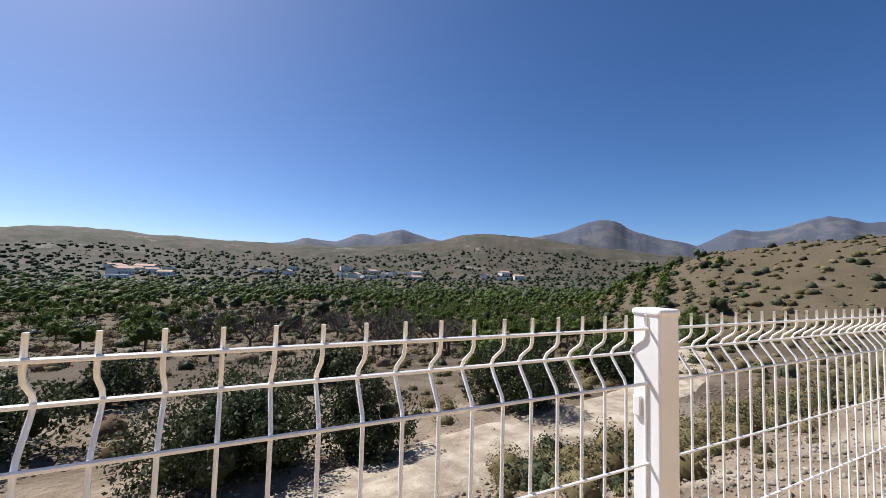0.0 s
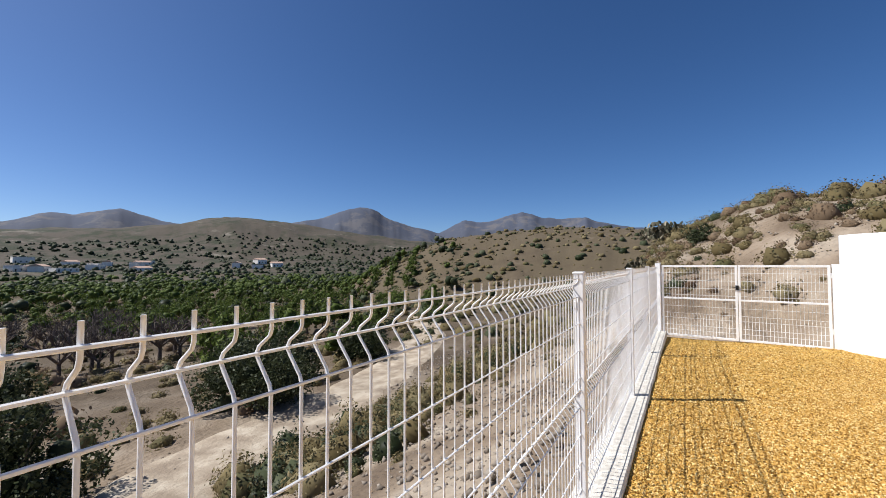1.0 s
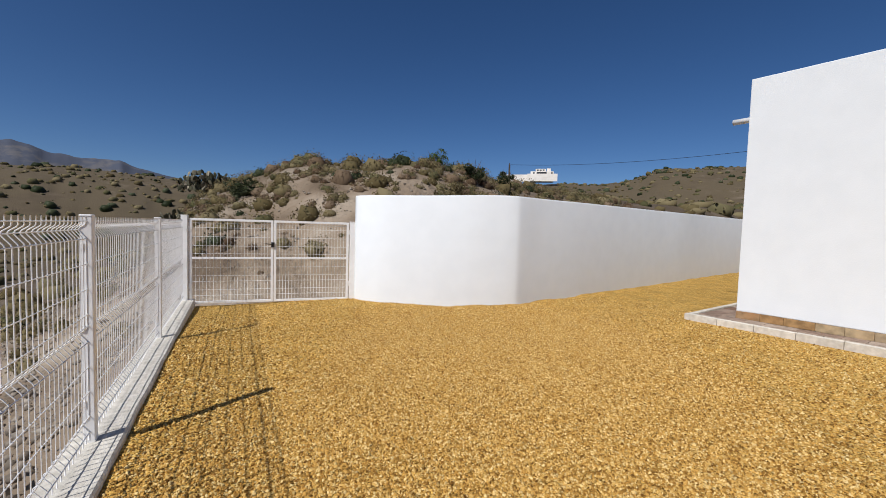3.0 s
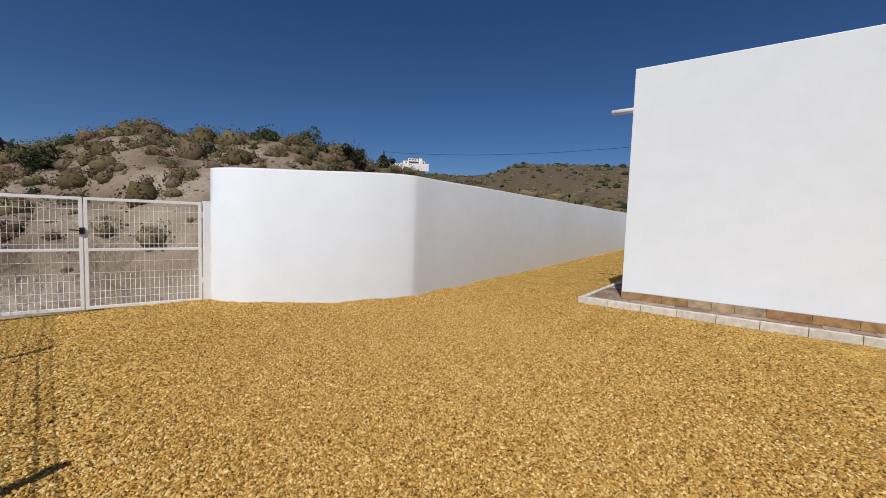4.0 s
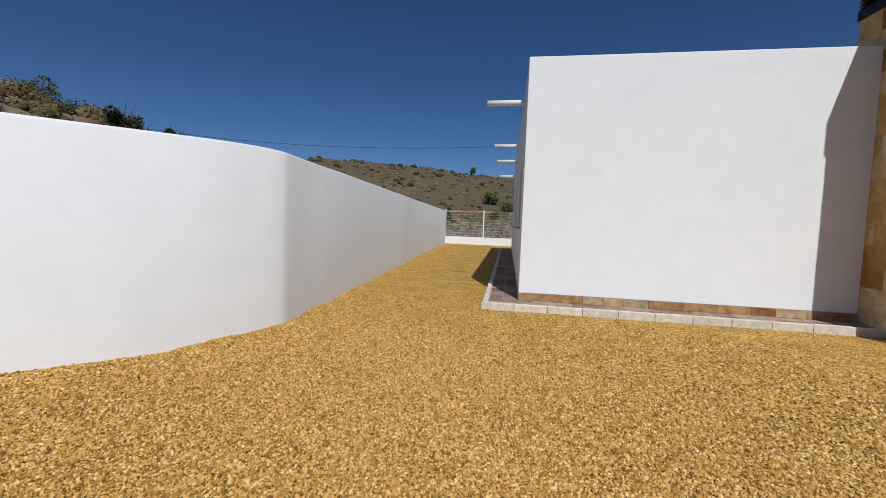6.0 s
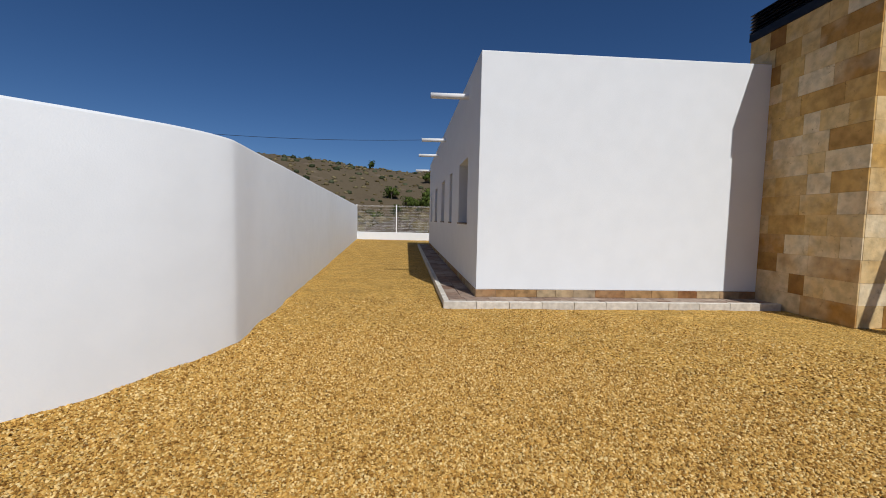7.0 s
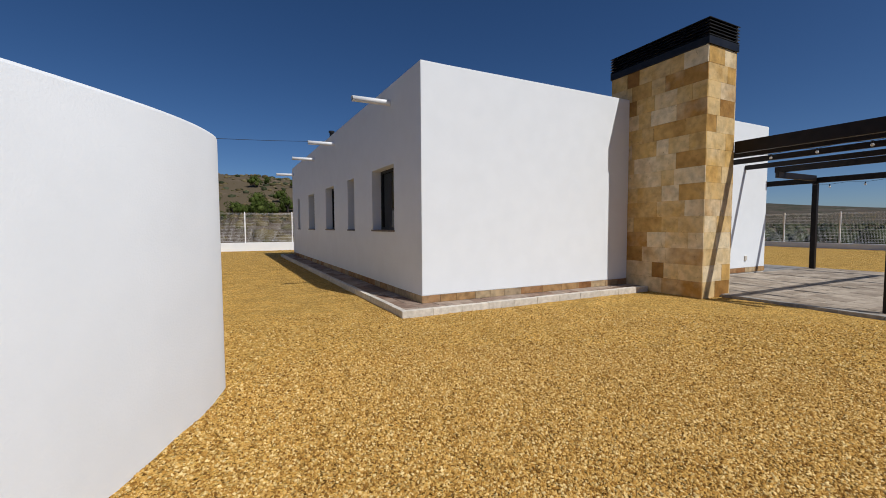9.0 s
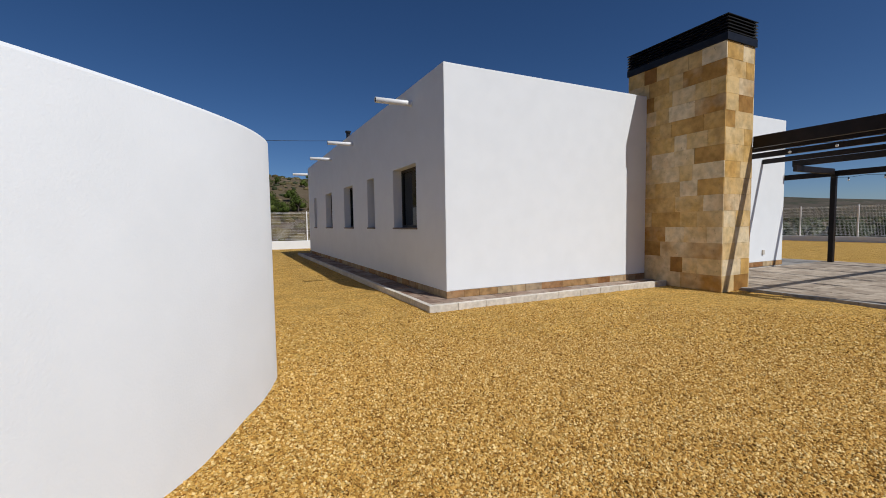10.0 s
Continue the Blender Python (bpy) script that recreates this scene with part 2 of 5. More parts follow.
def tube(bm, pts, r, n=6):
    """A wire along points in one plane."""
    rings = []
    pts = [Vector(p) for p in pts]
    for i, p in enumerate(pts):
        d = (pts[min(i + 1, len(pts) - 1)] - pts[max(i - 1, 0)]).normalized()
        a = Vector((1, 0, 0)) if abs(d.x) < 0.9 else Vector((0, 1, 0))
        u = d.cross(a).normalized()
        w = d.cross(u)
        rings.append([bm.verts.new(p + r * (math.cos(t) * u + math.sin(t) * w)) for t in [2 * math.pi * k / n for k in range(n)]])
    for a, b in zip(rings, rings[1:]):
        for k in range(n):
            f = bm.faces.new((a[k], a[(k + 1) % n], b[(k + 1) % n], b[k]))
            f.smooth = True
    bm.faces.new(rings[0])
    bm.faces.new(rings[-1][::-1])
    return bm


# ---- plan ----
FENCE_A = Vector((0.78, 0.575, 0))
FENCE_DIR = Vector((10.18, -1.40, 0)).normalized()
FENCE_OUT = Vector((-FENCE_DIR.y, FENCE_DIR.x, 0))
FENCE_YAW = math.degrees(math.atan2(FENCE_DIR.y, FENCE_DIR.x))
GATE_L, GATE_R = Vector((10.96, -0.85, 0)), Vector((10.217, -3.60, 0))
WALL_P = [Vector((10.16, -3.63, 0)), Vector((9.02, -3.66, 0)), Vector((8.24, -5.70, 0)), Vector((8.20, -6.12, 0)), Vector((10.02, -28.27, 0))]
HX, HY = 5.39, -8.416


def wall_bend(t):
    """The curved stretch of the boundary wall, from the gate (t = 0) to where it runs straight (t = 1)."""
    a, c, d, b = WALL_P[:4]
    return a * (1 - t) ** 3 + c * (3 * t * (1 - t) ** 2) + d * (3 * t * t * (1 - t)) + b * t ** 3


BEND = [wall_bend(i / 40) for i in range(41)]


def wall_x(y):
    """Where the boundary wall, the gate and their line run, seen from the yard."""
    bx, by = np.array([p.x for p in BEND]), np.array([p.y for p in BEND])
    y = np.asarray(y, float)
    return np.where(y < -6.12, 8.20 + 0.0822 * (-6.12 - y), np.where(y < -3.63, np.interp(y, by[::-1], bx[::-1]), 10.217 + 0.2702 * (y + 3.6)))


def fence_q(x, y):
    return (x - FENCE_A.x) * FENCE_OUT.x + (y - FENCE_A.y) * FENCE_OUT.y


def sstep(a, b, x):
    t = np.clip((x - a) / (b - a), 0, 1)
    return t * t * (3 - 2 * t)


CENTRE = (4.0, -1.5)
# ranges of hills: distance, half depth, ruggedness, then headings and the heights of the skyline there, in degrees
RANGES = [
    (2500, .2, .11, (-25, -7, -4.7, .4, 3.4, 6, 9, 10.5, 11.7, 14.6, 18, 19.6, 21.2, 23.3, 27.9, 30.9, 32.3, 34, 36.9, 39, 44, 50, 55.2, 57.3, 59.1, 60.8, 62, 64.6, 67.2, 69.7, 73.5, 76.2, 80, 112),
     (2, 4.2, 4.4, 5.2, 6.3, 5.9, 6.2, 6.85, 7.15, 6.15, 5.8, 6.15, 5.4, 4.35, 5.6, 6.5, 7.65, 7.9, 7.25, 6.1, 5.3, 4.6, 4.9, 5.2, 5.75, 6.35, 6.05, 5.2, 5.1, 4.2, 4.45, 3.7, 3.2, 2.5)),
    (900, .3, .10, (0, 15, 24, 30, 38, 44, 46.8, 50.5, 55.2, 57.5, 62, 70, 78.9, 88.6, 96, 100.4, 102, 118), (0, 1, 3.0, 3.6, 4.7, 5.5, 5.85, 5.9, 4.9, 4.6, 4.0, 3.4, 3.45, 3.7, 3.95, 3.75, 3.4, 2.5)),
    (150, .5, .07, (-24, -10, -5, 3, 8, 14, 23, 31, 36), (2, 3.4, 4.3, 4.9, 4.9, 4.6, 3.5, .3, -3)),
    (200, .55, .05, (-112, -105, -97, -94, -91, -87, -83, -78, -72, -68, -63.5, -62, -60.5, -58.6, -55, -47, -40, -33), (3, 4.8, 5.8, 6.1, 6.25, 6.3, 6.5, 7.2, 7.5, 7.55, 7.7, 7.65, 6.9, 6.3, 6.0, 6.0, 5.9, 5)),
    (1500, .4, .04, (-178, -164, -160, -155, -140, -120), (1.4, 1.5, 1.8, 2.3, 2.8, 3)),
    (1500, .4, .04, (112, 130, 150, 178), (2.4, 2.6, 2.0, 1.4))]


def hill_fbm(x, y, s, octaves=4):
    """Cheap smooth noise from sums of turned sine waves."""
    z = np.zeros_like(x)
    amp, f = 1.0, 1.0 / s
    for k in range(octaves):
        a = 0.7 + 1.9 * k
        u, v = x * math.cos(a) + y * math.sin(a), -x * math.sin(a) + y * math.cos(a)
        z = z + amp * np.sin(u * f + 1.3 * np.sin(v * f * 0.7 + k)) * np.cos(v * f * 0.9 + 0.8 * np.sin(u * f * 0.6 + 2 * k))
        amp *= 0.5
        f *= 2.03
    return z


def ground_z(x, y):
    x, y = np.asarray(x, float), np.asarray(y, float)
    dx, dy = x - CENTRE[0], y - CENTRE[1]
    r = np.hypot(dx, dy) + 1e-6
    az = np.degrees(np.arctan2(dy, dx))
    q = fence_q(x, y)
    # the valley beyond the fence
    z_valley = -0.25 - 4.6 * (1 - np.exp(-np.clip(q - .3, 0, None) / 5.5)) - 3.5 * sstep(12, 90, q) - 4 * sstep(90, 260, q) + 24 * sstep(300, 800, r) + 15 * sstep(800, 1600, r)
    z_valley = z_valley + hill_fbm(x, y, 3.0, 3) * 0.12 * sstep(1.5, 8, q) + hill_fbm(x, y, 40, 4) * 1.2 * sstep(60, 200, r)
    z = np.where(q > 0, z_valley, -0.25)
    # land beyond the plot on its other sides: a low scrubby hill behind the gate and the boundary wall
    p = np.where(y > -3.6, x - 11.4 - np.clip(y + 0.8, 0, None) * 0.9, x - wall_x(y) - 0.6 - 0.6 * sstep(-5, -3.6, y))
    crest = np.interp(az, (-60, -55, -44, -36, -27, -19, -15, -11.3, -9, -5.6, -2.6, 2, 8), (3.7, 3.9, 4.2, 4.55, 4.8, 4.8, 4.7, 4.4, 4.0, 3.6, 3.1, 2.5, 2.0)) + 0.07 * hill_fbm(x, y, 2.6, 4)
    bank = .95 * crest * (0.32 * sstep(0.2, 3.2, p) + 0.68 * sstep(1.5, 13.5 - 4 * sstep(-18, -32, az), p))
    behind = 2.5 * sstep(-28, -40, az) * sstep(-66, -58, az) * sstep(28, 95, r) + 1.2 * sstep(20, 60, r) * sstep(-30, -50, az) - 4.0 * sstep(-24, -4, az) * sstep(24, 60, r)
    bank = bank + (0.05 * hill_fbm(x, y, .28, 3) + 0.05 * hill_fbm(x + 5, y, .8, 2)) * sstep(.3, 1.2, p) * sstep(9, 4, p)
    side = np.where(p > 0, bank + behind, 0)
    z = np.where(q <= 0, -0.25 + side * sstep(-110, -90, az), z_valley + side * sstep(10, 0, q))
    z = np.where((q <= 0) & (p <= 0), z - 3.0 * sstep(24, 120, -x), z)
    z = z + sstep(0, 12, -29.5 - y) * (q <= 0) * (0.6 + 0.05 * np.clip(-29.5 - y, 0, 60)) * sstep(14, 8, x)

    def over(z, top, shape):
        return np.maximum(z, -12 + (top + 12) * shape)
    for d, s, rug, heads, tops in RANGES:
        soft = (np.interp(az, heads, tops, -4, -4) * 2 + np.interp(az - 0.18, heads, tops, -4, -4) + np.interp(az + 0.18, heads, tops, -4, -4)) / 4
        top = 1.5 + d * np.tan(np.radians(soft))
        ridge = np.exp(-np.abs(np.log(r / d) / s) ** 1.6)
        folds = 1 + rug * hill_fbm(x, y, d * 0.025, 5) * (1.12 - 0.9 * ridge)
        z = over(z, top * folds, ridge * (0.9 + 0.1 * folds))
    return z - 26 * sstep(3300, 4500, r)


# ---- ground: one sheet out to the horizon ----
EARTH = mat("dry_earth", [(0.15, 0.108, 0.072), (0.26, 0.198, 0.138), (0.38, 0.315, 0.24)], 0.35, 0.95, bump=0.9, bscale=5, bdist=0.15, big=0.18, detail=10)


def tint_far_earth():
    """Scrub speckle on the far slopes, which lie too far off for single plants, and haze painted over the mountain
    rock.
    """
    nt = EARTH.node_tree
    b = nt.nodes["Principled BSDF"]
    src = b.inputs["Base Color"].links[0].from_socket
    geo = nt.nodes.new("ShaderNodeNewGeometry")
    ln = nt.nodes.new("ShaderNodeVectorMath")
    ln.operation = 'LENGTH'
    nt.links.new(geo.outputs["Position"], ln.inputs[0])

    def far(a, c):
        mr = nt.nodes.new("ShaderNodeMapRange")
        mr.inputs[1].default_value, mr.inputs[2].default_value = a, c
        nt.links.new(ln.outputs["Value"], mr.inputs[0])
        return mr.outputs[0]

    def speck(scale, lo, hi):
        n = nt.nodes.new("ShaderNodeTexNoise")
        n.inputs["Scale"].default_value = scale
        n.inputs["Detail"].default_value = 8
        n.inputs["Roughness"].default_value = 0.75
        nt.links.new(geo.outputs["Position"], n.inputs["Vector"])
        mr = nt.nodes.new("ShaderNodeMapRange")
        mr.inputs[1].default_value, mr.inputs[2].default_value = lo, hi
        nt.links.new(n.outputs["Fac"], mr.inputs[0])
        return mr.outputs[0]

    def mul(a, c):
        m = nt.nodes.new("ShaderNodeMath")
        m.operation = 'MULTIPLY'
        nt.links.new(a, m.inputs[0])
        nt.links.new(c, m.inputs[1])
        return m.outputs[0]

    def mixed(a, col, fac):
        m = nt.nodes.new("ShaderNodeMix")
        m.data_type = 'RGBA'
        nt.links.new(fac, m.inputs["Factor"])
        nt.links.new(a, m.inputs["A"])
        m.inputs["B"].default_value = (*col, 1)
        return m.outputs["Result"]
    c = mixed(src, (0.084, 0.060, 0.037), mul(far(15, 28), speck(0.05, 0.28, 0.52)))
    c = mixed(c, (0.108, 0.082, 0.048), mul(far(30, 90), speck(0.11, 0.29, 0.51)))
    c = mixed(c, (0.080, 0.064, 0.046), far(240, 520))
    c = mixed(c, (0.033, 0.038, 0.018), mul(mul(far(240, 420), speck(0.030, 0.46, 0.56)), speck(0.005, 0.36, 0.52)))
    c = mixed(c, (0.190, 0.165, 0.130), mul(far(300, 600), speck(0.014, 0.58, 0.66)))
    # Blue-grey haze of distance painted into the mountains' colour, rock specks included
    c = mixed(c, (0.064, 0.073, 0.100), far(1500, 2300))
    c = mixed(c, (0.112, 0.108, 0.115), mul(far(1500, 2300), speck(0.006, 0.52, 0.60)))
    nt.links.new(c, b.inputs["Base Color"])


tint_far_earth()


def build_ground():
    rr = np.concatenate([[0.0], np.linspace(4, 34, 90), np.geomspace(34.6, 4600, 130)])
    az = np.radians(np.concatenate([np.arange(-110, 0, .32), np.arange(0, 112, .2), np.arange(112, 250, 1.0)]))
    n_az = len(az)
    R, A = np.meshgrid(rr[1:], az, indexing="ij")
    X, Y = CENTRE[0] + R * np.cos(A), CENTRE[1] + R * np.sin(A)
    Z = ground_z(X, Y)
    verts = np.concatenate([[[CENTRE[0], CENTRE[1], -0.25]], np.stack([X, Y, Z], -1).reshape(-1, 3)])
    nr = len(rr) - 1
    i, j = np.meshgrid(np.arange(nr - 1), np.arange(n_az), indexing="ij")
    a = 1 + i * n_az + j
    b = 1 + i * n_az + (j + 1) % n_az
    quads = np.stack([a, a + n_az, b + n_az, b], -1).reshape(-1, 4)
    j = np.arange(n_az)
    tris = np.stack([np.zeros(n_az, int), 1 + j, 1 + (j + 1) % n_az], -1)
    flat = np.concatenate([quads.ravel(), tris.ravel()])
    sizes = np.concatenate([np.full(len(quads), 4), np.full(n_az, 3)])
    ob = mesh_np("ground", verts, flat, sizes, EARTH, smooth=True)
    return tagged(ob, "dry sandy earth of a valley with bare hills and mountains", "ground", kind="structure")


build_ground()


# ---- the plot: gravel, fence, gate, boundary wall ----
def bed_z(x, y):
    """Height of the raked gravel: shallow hollows and treads, and a low uneven heap against the boundary wall."""
    x, y = np.asarray(x, float), np.asarray(y, float)
    z = 0.0045 * hill_fbm(x, y, .33, 2) + 0.0035 * hill_fbm(x + 3, y, .085, 2)
    z = z - .085 * sstep(8, 11, x) * sstep(-3.6, -1.2, y)
    near = np.clip(1 - (wall_x(y) - x) / .3, 0, 1) * (y < -3.7)
    return z + near * (.016 + .022 * hill_fbm(x, y, .22, 2)) * .8


def build_gravel():
    ys = np.concatenate([np.linspace(-28.6, -9, 60), np.linspace(-8.9, 0.9, 140)])
    us = np.concatenate([np.linspace(0, .66, 70), np.linspace(.665, 1, 150)])
    Y, U = np.meshgrid(ys, us, indexing="ij")
    X = -22.5 + (wall_x(Y) + .1 + 22.5) * U
    Y = np.minimum(Y, 0.575 - 0.1375 * (X - 0.78) - 0.12)
    verts = np.stack([X, Y, bed_z(X, Y)], -1).reshape(-1, 3)
    n = len(us)
    i, k = np.meshgrid(np.arange(len(ys) - 1), np.arange(n - 1), indexing="ij")
    a = (i * n + k).ravel()
    quads = np.stack([a, a + 1, a + n + 1, a + n], 1)
    ob = mesh_np("gravel_bed", verts, quads.ravel(), np.full(len(quads), 4), GRAVEL_BED, smooth=True)
    return tagged(ob, "bed of ochre-yellow crushed gravel covering the yard", "gravel", kind="structure")


build_gravel()


def gravel_stones():
    """Loose angular stones over the bed, thick along the way through the yard and thinner beyond."""
    r = np.random.default_rng(3)
    way = np.array([(2.6, -.9), (4.4, -2.2), (5.4, -3.6), (6.4, -4.2), (7.4, -4.6)])
    pts = []
    for n, reach, size in ((170000, 2.2, (.0050, .0092)), (80000, 4.4, (.0066, .0112))):
        k = r.integers(0, len(way) - 1, n)
        t = r.uniform(0, 1, (n, 1))
        c = way[k] * (1 - t) + way[k + 1] * t
        ang = r.uniform(0, 2 * math.pi, n)
        rad = reach * np.sqrt(r.uniform(0, 1, n))
        c = c + np.stack([rad * np.cos(ang), rad * np.sin(ang)], 1)
        pts.append(np.concatenate([c, r.uniform(*size, (n, 1))], 1))
    p = np.concatenate(pts)
    x, y = p[:, 0], p[:, 1]
    ok = (fence_q(x, y) < -.19) & (x < wall_x(y) - .01) & ~((y < -7.85) & (x < 5.97) & (x > -5)) & ~((x < .05) & (y < -3.58)) & ~((x < .6) & (y < -6.78))
    p = p[ok]
    n = len(p)
    # four corners below, a slanting ridge above
    base = np.array([(1, .75, -.45), (-1, .8, -.45), (-1, -.8, -.45), (1, -.75, -.45), (.45, 0, .75), (-.5, 0, .7)], float)
    v = base[None] * r.uniform(.75, 1.2, (n, 6, 1)) + r.normal(0, .2, (n, 6, 3))
    a, b, c = r.uniform(0, 2 * math.pi, n), r.normal(0, .45, n), r.normal(0, .35, n)
    ca, sa, cb, sb = np.cos(a)[:, None], np.sin(a)[:, None], np.cos(b)[:, None], np.sin(b)[:, None]
    cc, sc = np.cos(c)[:, None], np.sin(c)[:, None]
    xx, yy, zz = v[..., 0], v[..., 1], v[..., 2]
    xx, zz = xx * cb + zz * sb, -xx * sb + zz * cb
    yy, zz = yy * cc - zz * sc, yy * sc + zz * cc
    v = np.stack([xx * ca - yy * sa, xx * sa + yy * ca, zz], -1) * p[:, None, 2:3]
    v += np.stack([p[:, 0], p[:, 1], bed_z(p[:, 0], p[:, 1]) + p[:, 2] * .25 + r.uniform(0, .006, n)], 1)[:, None]
    corners = np.array([0, 4, 3, 0, 1, 5, 4, 1, 2, 5, 2, 3, 4, 5])
    f = (np.arange(n) * 6)[:, None] + corners[None]
    ob = mesh_np("gravel", v.reshape(-1, 3), f.ravel(), np.tile([3, 4, 3, 4], n), GRAVEL_M)
    return tagged(ob, "loose ochre-yellow crushed gravel stones", "gravel", kind="stuff")


gravel_stones()

PANEL, WIRE = 2.568, 0.0576


fence = thing("fence", "white welded-mesh fence with square steel posts along the yard", "fence")


def sub(name, parent, m=None):
    o = new(name)
    o.parent = parent
    if m is not None:
        o.matrix_basis = m
    return o


def fence_post(m, h=1.465):
    t = part("post", boxed(-.03, .03, -.03, .03, 0.04, h - .012, bevel=.004), FENCE_WHITE, fence, "square white steel post")
    t.matrix_basis = m
    part("cap", boxed(-.033, .033, -.033, .033, h - .016, h, bevel=.006), FENCE_WHITE, t)
    for z in (1.25, 0.75, 0.28):
        part("clip", boxed(-.037, -.03, .010, .026, z, z + .04, bevel=.002), FENCE_WHITE, t)
    return t


FOLD = 0.036


def wire_profile(z0, z1, folds):
    pts = [(0, 0, z0)]
    for f in folds:
        pts += [(0, 0, f - .056), (0, FOLD * .12, f - .043), (0, FOLD * .8, f - .012), (0, FOLD, f), (0, FOLD * .8, f + .012), (0, FOLD * .12, f + .030), (0, 0, f + .040)]
    pts.append((0, 0, z1))
    return pts


WIRE_R = .0031


def fence_panel(m, length=PANEL - .06, z0=0.07, rails=(1.425, 1.372, 1.318, 1.165, 1.01, .855, .785, .735, .685, .53, .375, .22, .17, .12), folds=(1.372, .735, .17)):
    t = sub("panel", fence, m)
    first = None
    n = int(length / WIRE)
    for i in range(n + 1):
        if first is None:
            first = part("upright_wire", tube(bmesh.new(), wire_profile(z0, 1.452, folds[::-1]), WIRE_R, 6), FENCE_WHITE, t)
            o = first
        else:
            o = new("upright_wire", first.data)
            o.parent = t
        o.location = (0.060 + i * WIRE, 0, 0)
    for z in rails:
        y = FOLD if min(abs(z - f) for f in folds) < .004 else 0
        part("rail_wire", rod(bmesh.new(), (0.02, y - .005, z), (length + .04, y - .005, z), WIRE_R, 6), FENCE_WHITE, t)
    return t


post0 = panel0 = None
for k in range(-2, 4):
    m = Matrix.Translation(FENCE_A + FENCE_DIR * PANEL * k) @ pose(0, 0, 0, 0, 0, FENCE_YAW)
    if post0 is None:
        post0, panel0 = fence_post(m), fence_panel(m)
    else:
        copy_thing(post0, m)
        copy_thing(panel0, m)


def fence_kerb():
    t = thing("fence_kerb", "rough limewashed concrete kerb under the white fence", "kerb", m=Matrix.Translation(FENCE_A) @ pose(0, 0, 0, 0, 0, FENCE_YAW), kind="structure")
    bm = bmesh.new()
    n = 120
    prof = [(-.17, -.4), (-.168, .035), (-.155, .05), (.10, .05), (.12, .035), (.125, -.9)]
    rows = []
    for i in range(n + 1):
        x = -5.4 + (10.35 + 5.4) * i / n
        rows.append([bm.verts.new((x, a + .006 * noise.noise((x * 3, a * 9, 1)), b + (.006 * noise.noise((x * 4, a * 7, 5)) if b > 0 else 0))) for a, b in prof])
    for a, b in zip(rows, rows[1:]):
        for k in range(len(prof) - 1):
            bm.faces.new((a[k], a[k + 1], b[k + 1], b[k]))
    bmesh.ops.recalc_face_normals(bm, faces=bm.faces)
    part("coping", bm, KERB_WHITE, t)
    return t


fence_kerb()

# double gate
GV = (GATE_R - GATE_L)
GATE_LEN = GV.length
GATE_M = Matrix.Translation(GATE_L) @ pose(0, 0, 0, 0, 0, math.degrees(math.atan2(GV.y, GV.x)))


gate = thing("gate", "closed white steel double gate with welded-mesh infill", "gate", m=GATE_M)


def gate_post(x, h):
    t = part("gate_post", boxed(-.05, .05, -.05, .05, -.2, h - .01, bevel=.005), FENCE_WHITE, gate)
    t.matrix_basis = Matrix.Translation((x, 0, 0))
    part("cap", boxed(-.053, .053, -.053, .053, h - .014, h, bevel=.006), FENCE_WHITE, t)
    for z in (.25, 1.25):
        part("hinge", rod(bmesh.new(), (.065 if x < 1 else -.065, 0, z), (.065 if x < 1 else -.065, 0, z + .09), .014, 10), FENCE_WHITE, t)
    return t


gate_post(0, 1.53)
gate_post(GATE_LEN, 1.50)


def gate_leaf(x0, x1, latch):
    t = sub("leaf", gate)
    z0, z1, w = -.02, 1.48, .04
    fr = [("stile", x0, x0 + w, z0, z1), ("stile", x1 - w, x1, z0, z1), ("rail", x0 + w, x1 - w, z1 - w, z1), ("rail", x0 + w, x1 - w, z0, z0 + w), ("rail", x0 + w, x1 - w, .765, .80)]
    for nm, a, b, c, d in fr:
        part(nm, boxed(a, b, -.02, .02, c, d, bevel=.003), FENCE_WHITE, t)
    n = int((x1 - x0 - 2 * w) / WIRE)
    first = None
    for i in range(1, n + 1):
        if first is None:
            first = part("upright_wire", tube(bmesh.new(), wire_profile(z0 + w, z1 - w, (1.36, .42)), .0026, 5), FENCE_WHITE, t)
            o = first
        else:
            o = new("upright_wire", first.data)
            o.parent = t
        o.location = (x0 + w + i * (x1 - x0 - 2 * w) / (n + 1), 0, 0)
    for z in (1.40, 1.32, 1.16, 1.0, .86, .62, .47, .37, .22, .12):
        part("rail_wire", rod(bmesh.new(), (x0 + w, .004, z), (x1 - w, .004, z), .0026, 6), FENCE_WHITE, t)
    if latch:
        b = bmesh.new()
        box(b, x1 - .035, x1 + .02, -.045, -.02, .99, 1.08, bevel=.004)
        la = part("latch", b, BLACK_PIPE, t, "dark latch with lever handle")
        part("lever", rod(bmesh.new(), (x1 - .01, -.05, 1.04), (x1 - .13, -.055, 1.05), .008, 8), BLACK_PIPE, la)
    return t


gate_leaf(.07, GATE_LEN / 2 - .006, True)
gate_leaf(GATE_LEN / 2 + .006, GATE_LEN - .07, False)


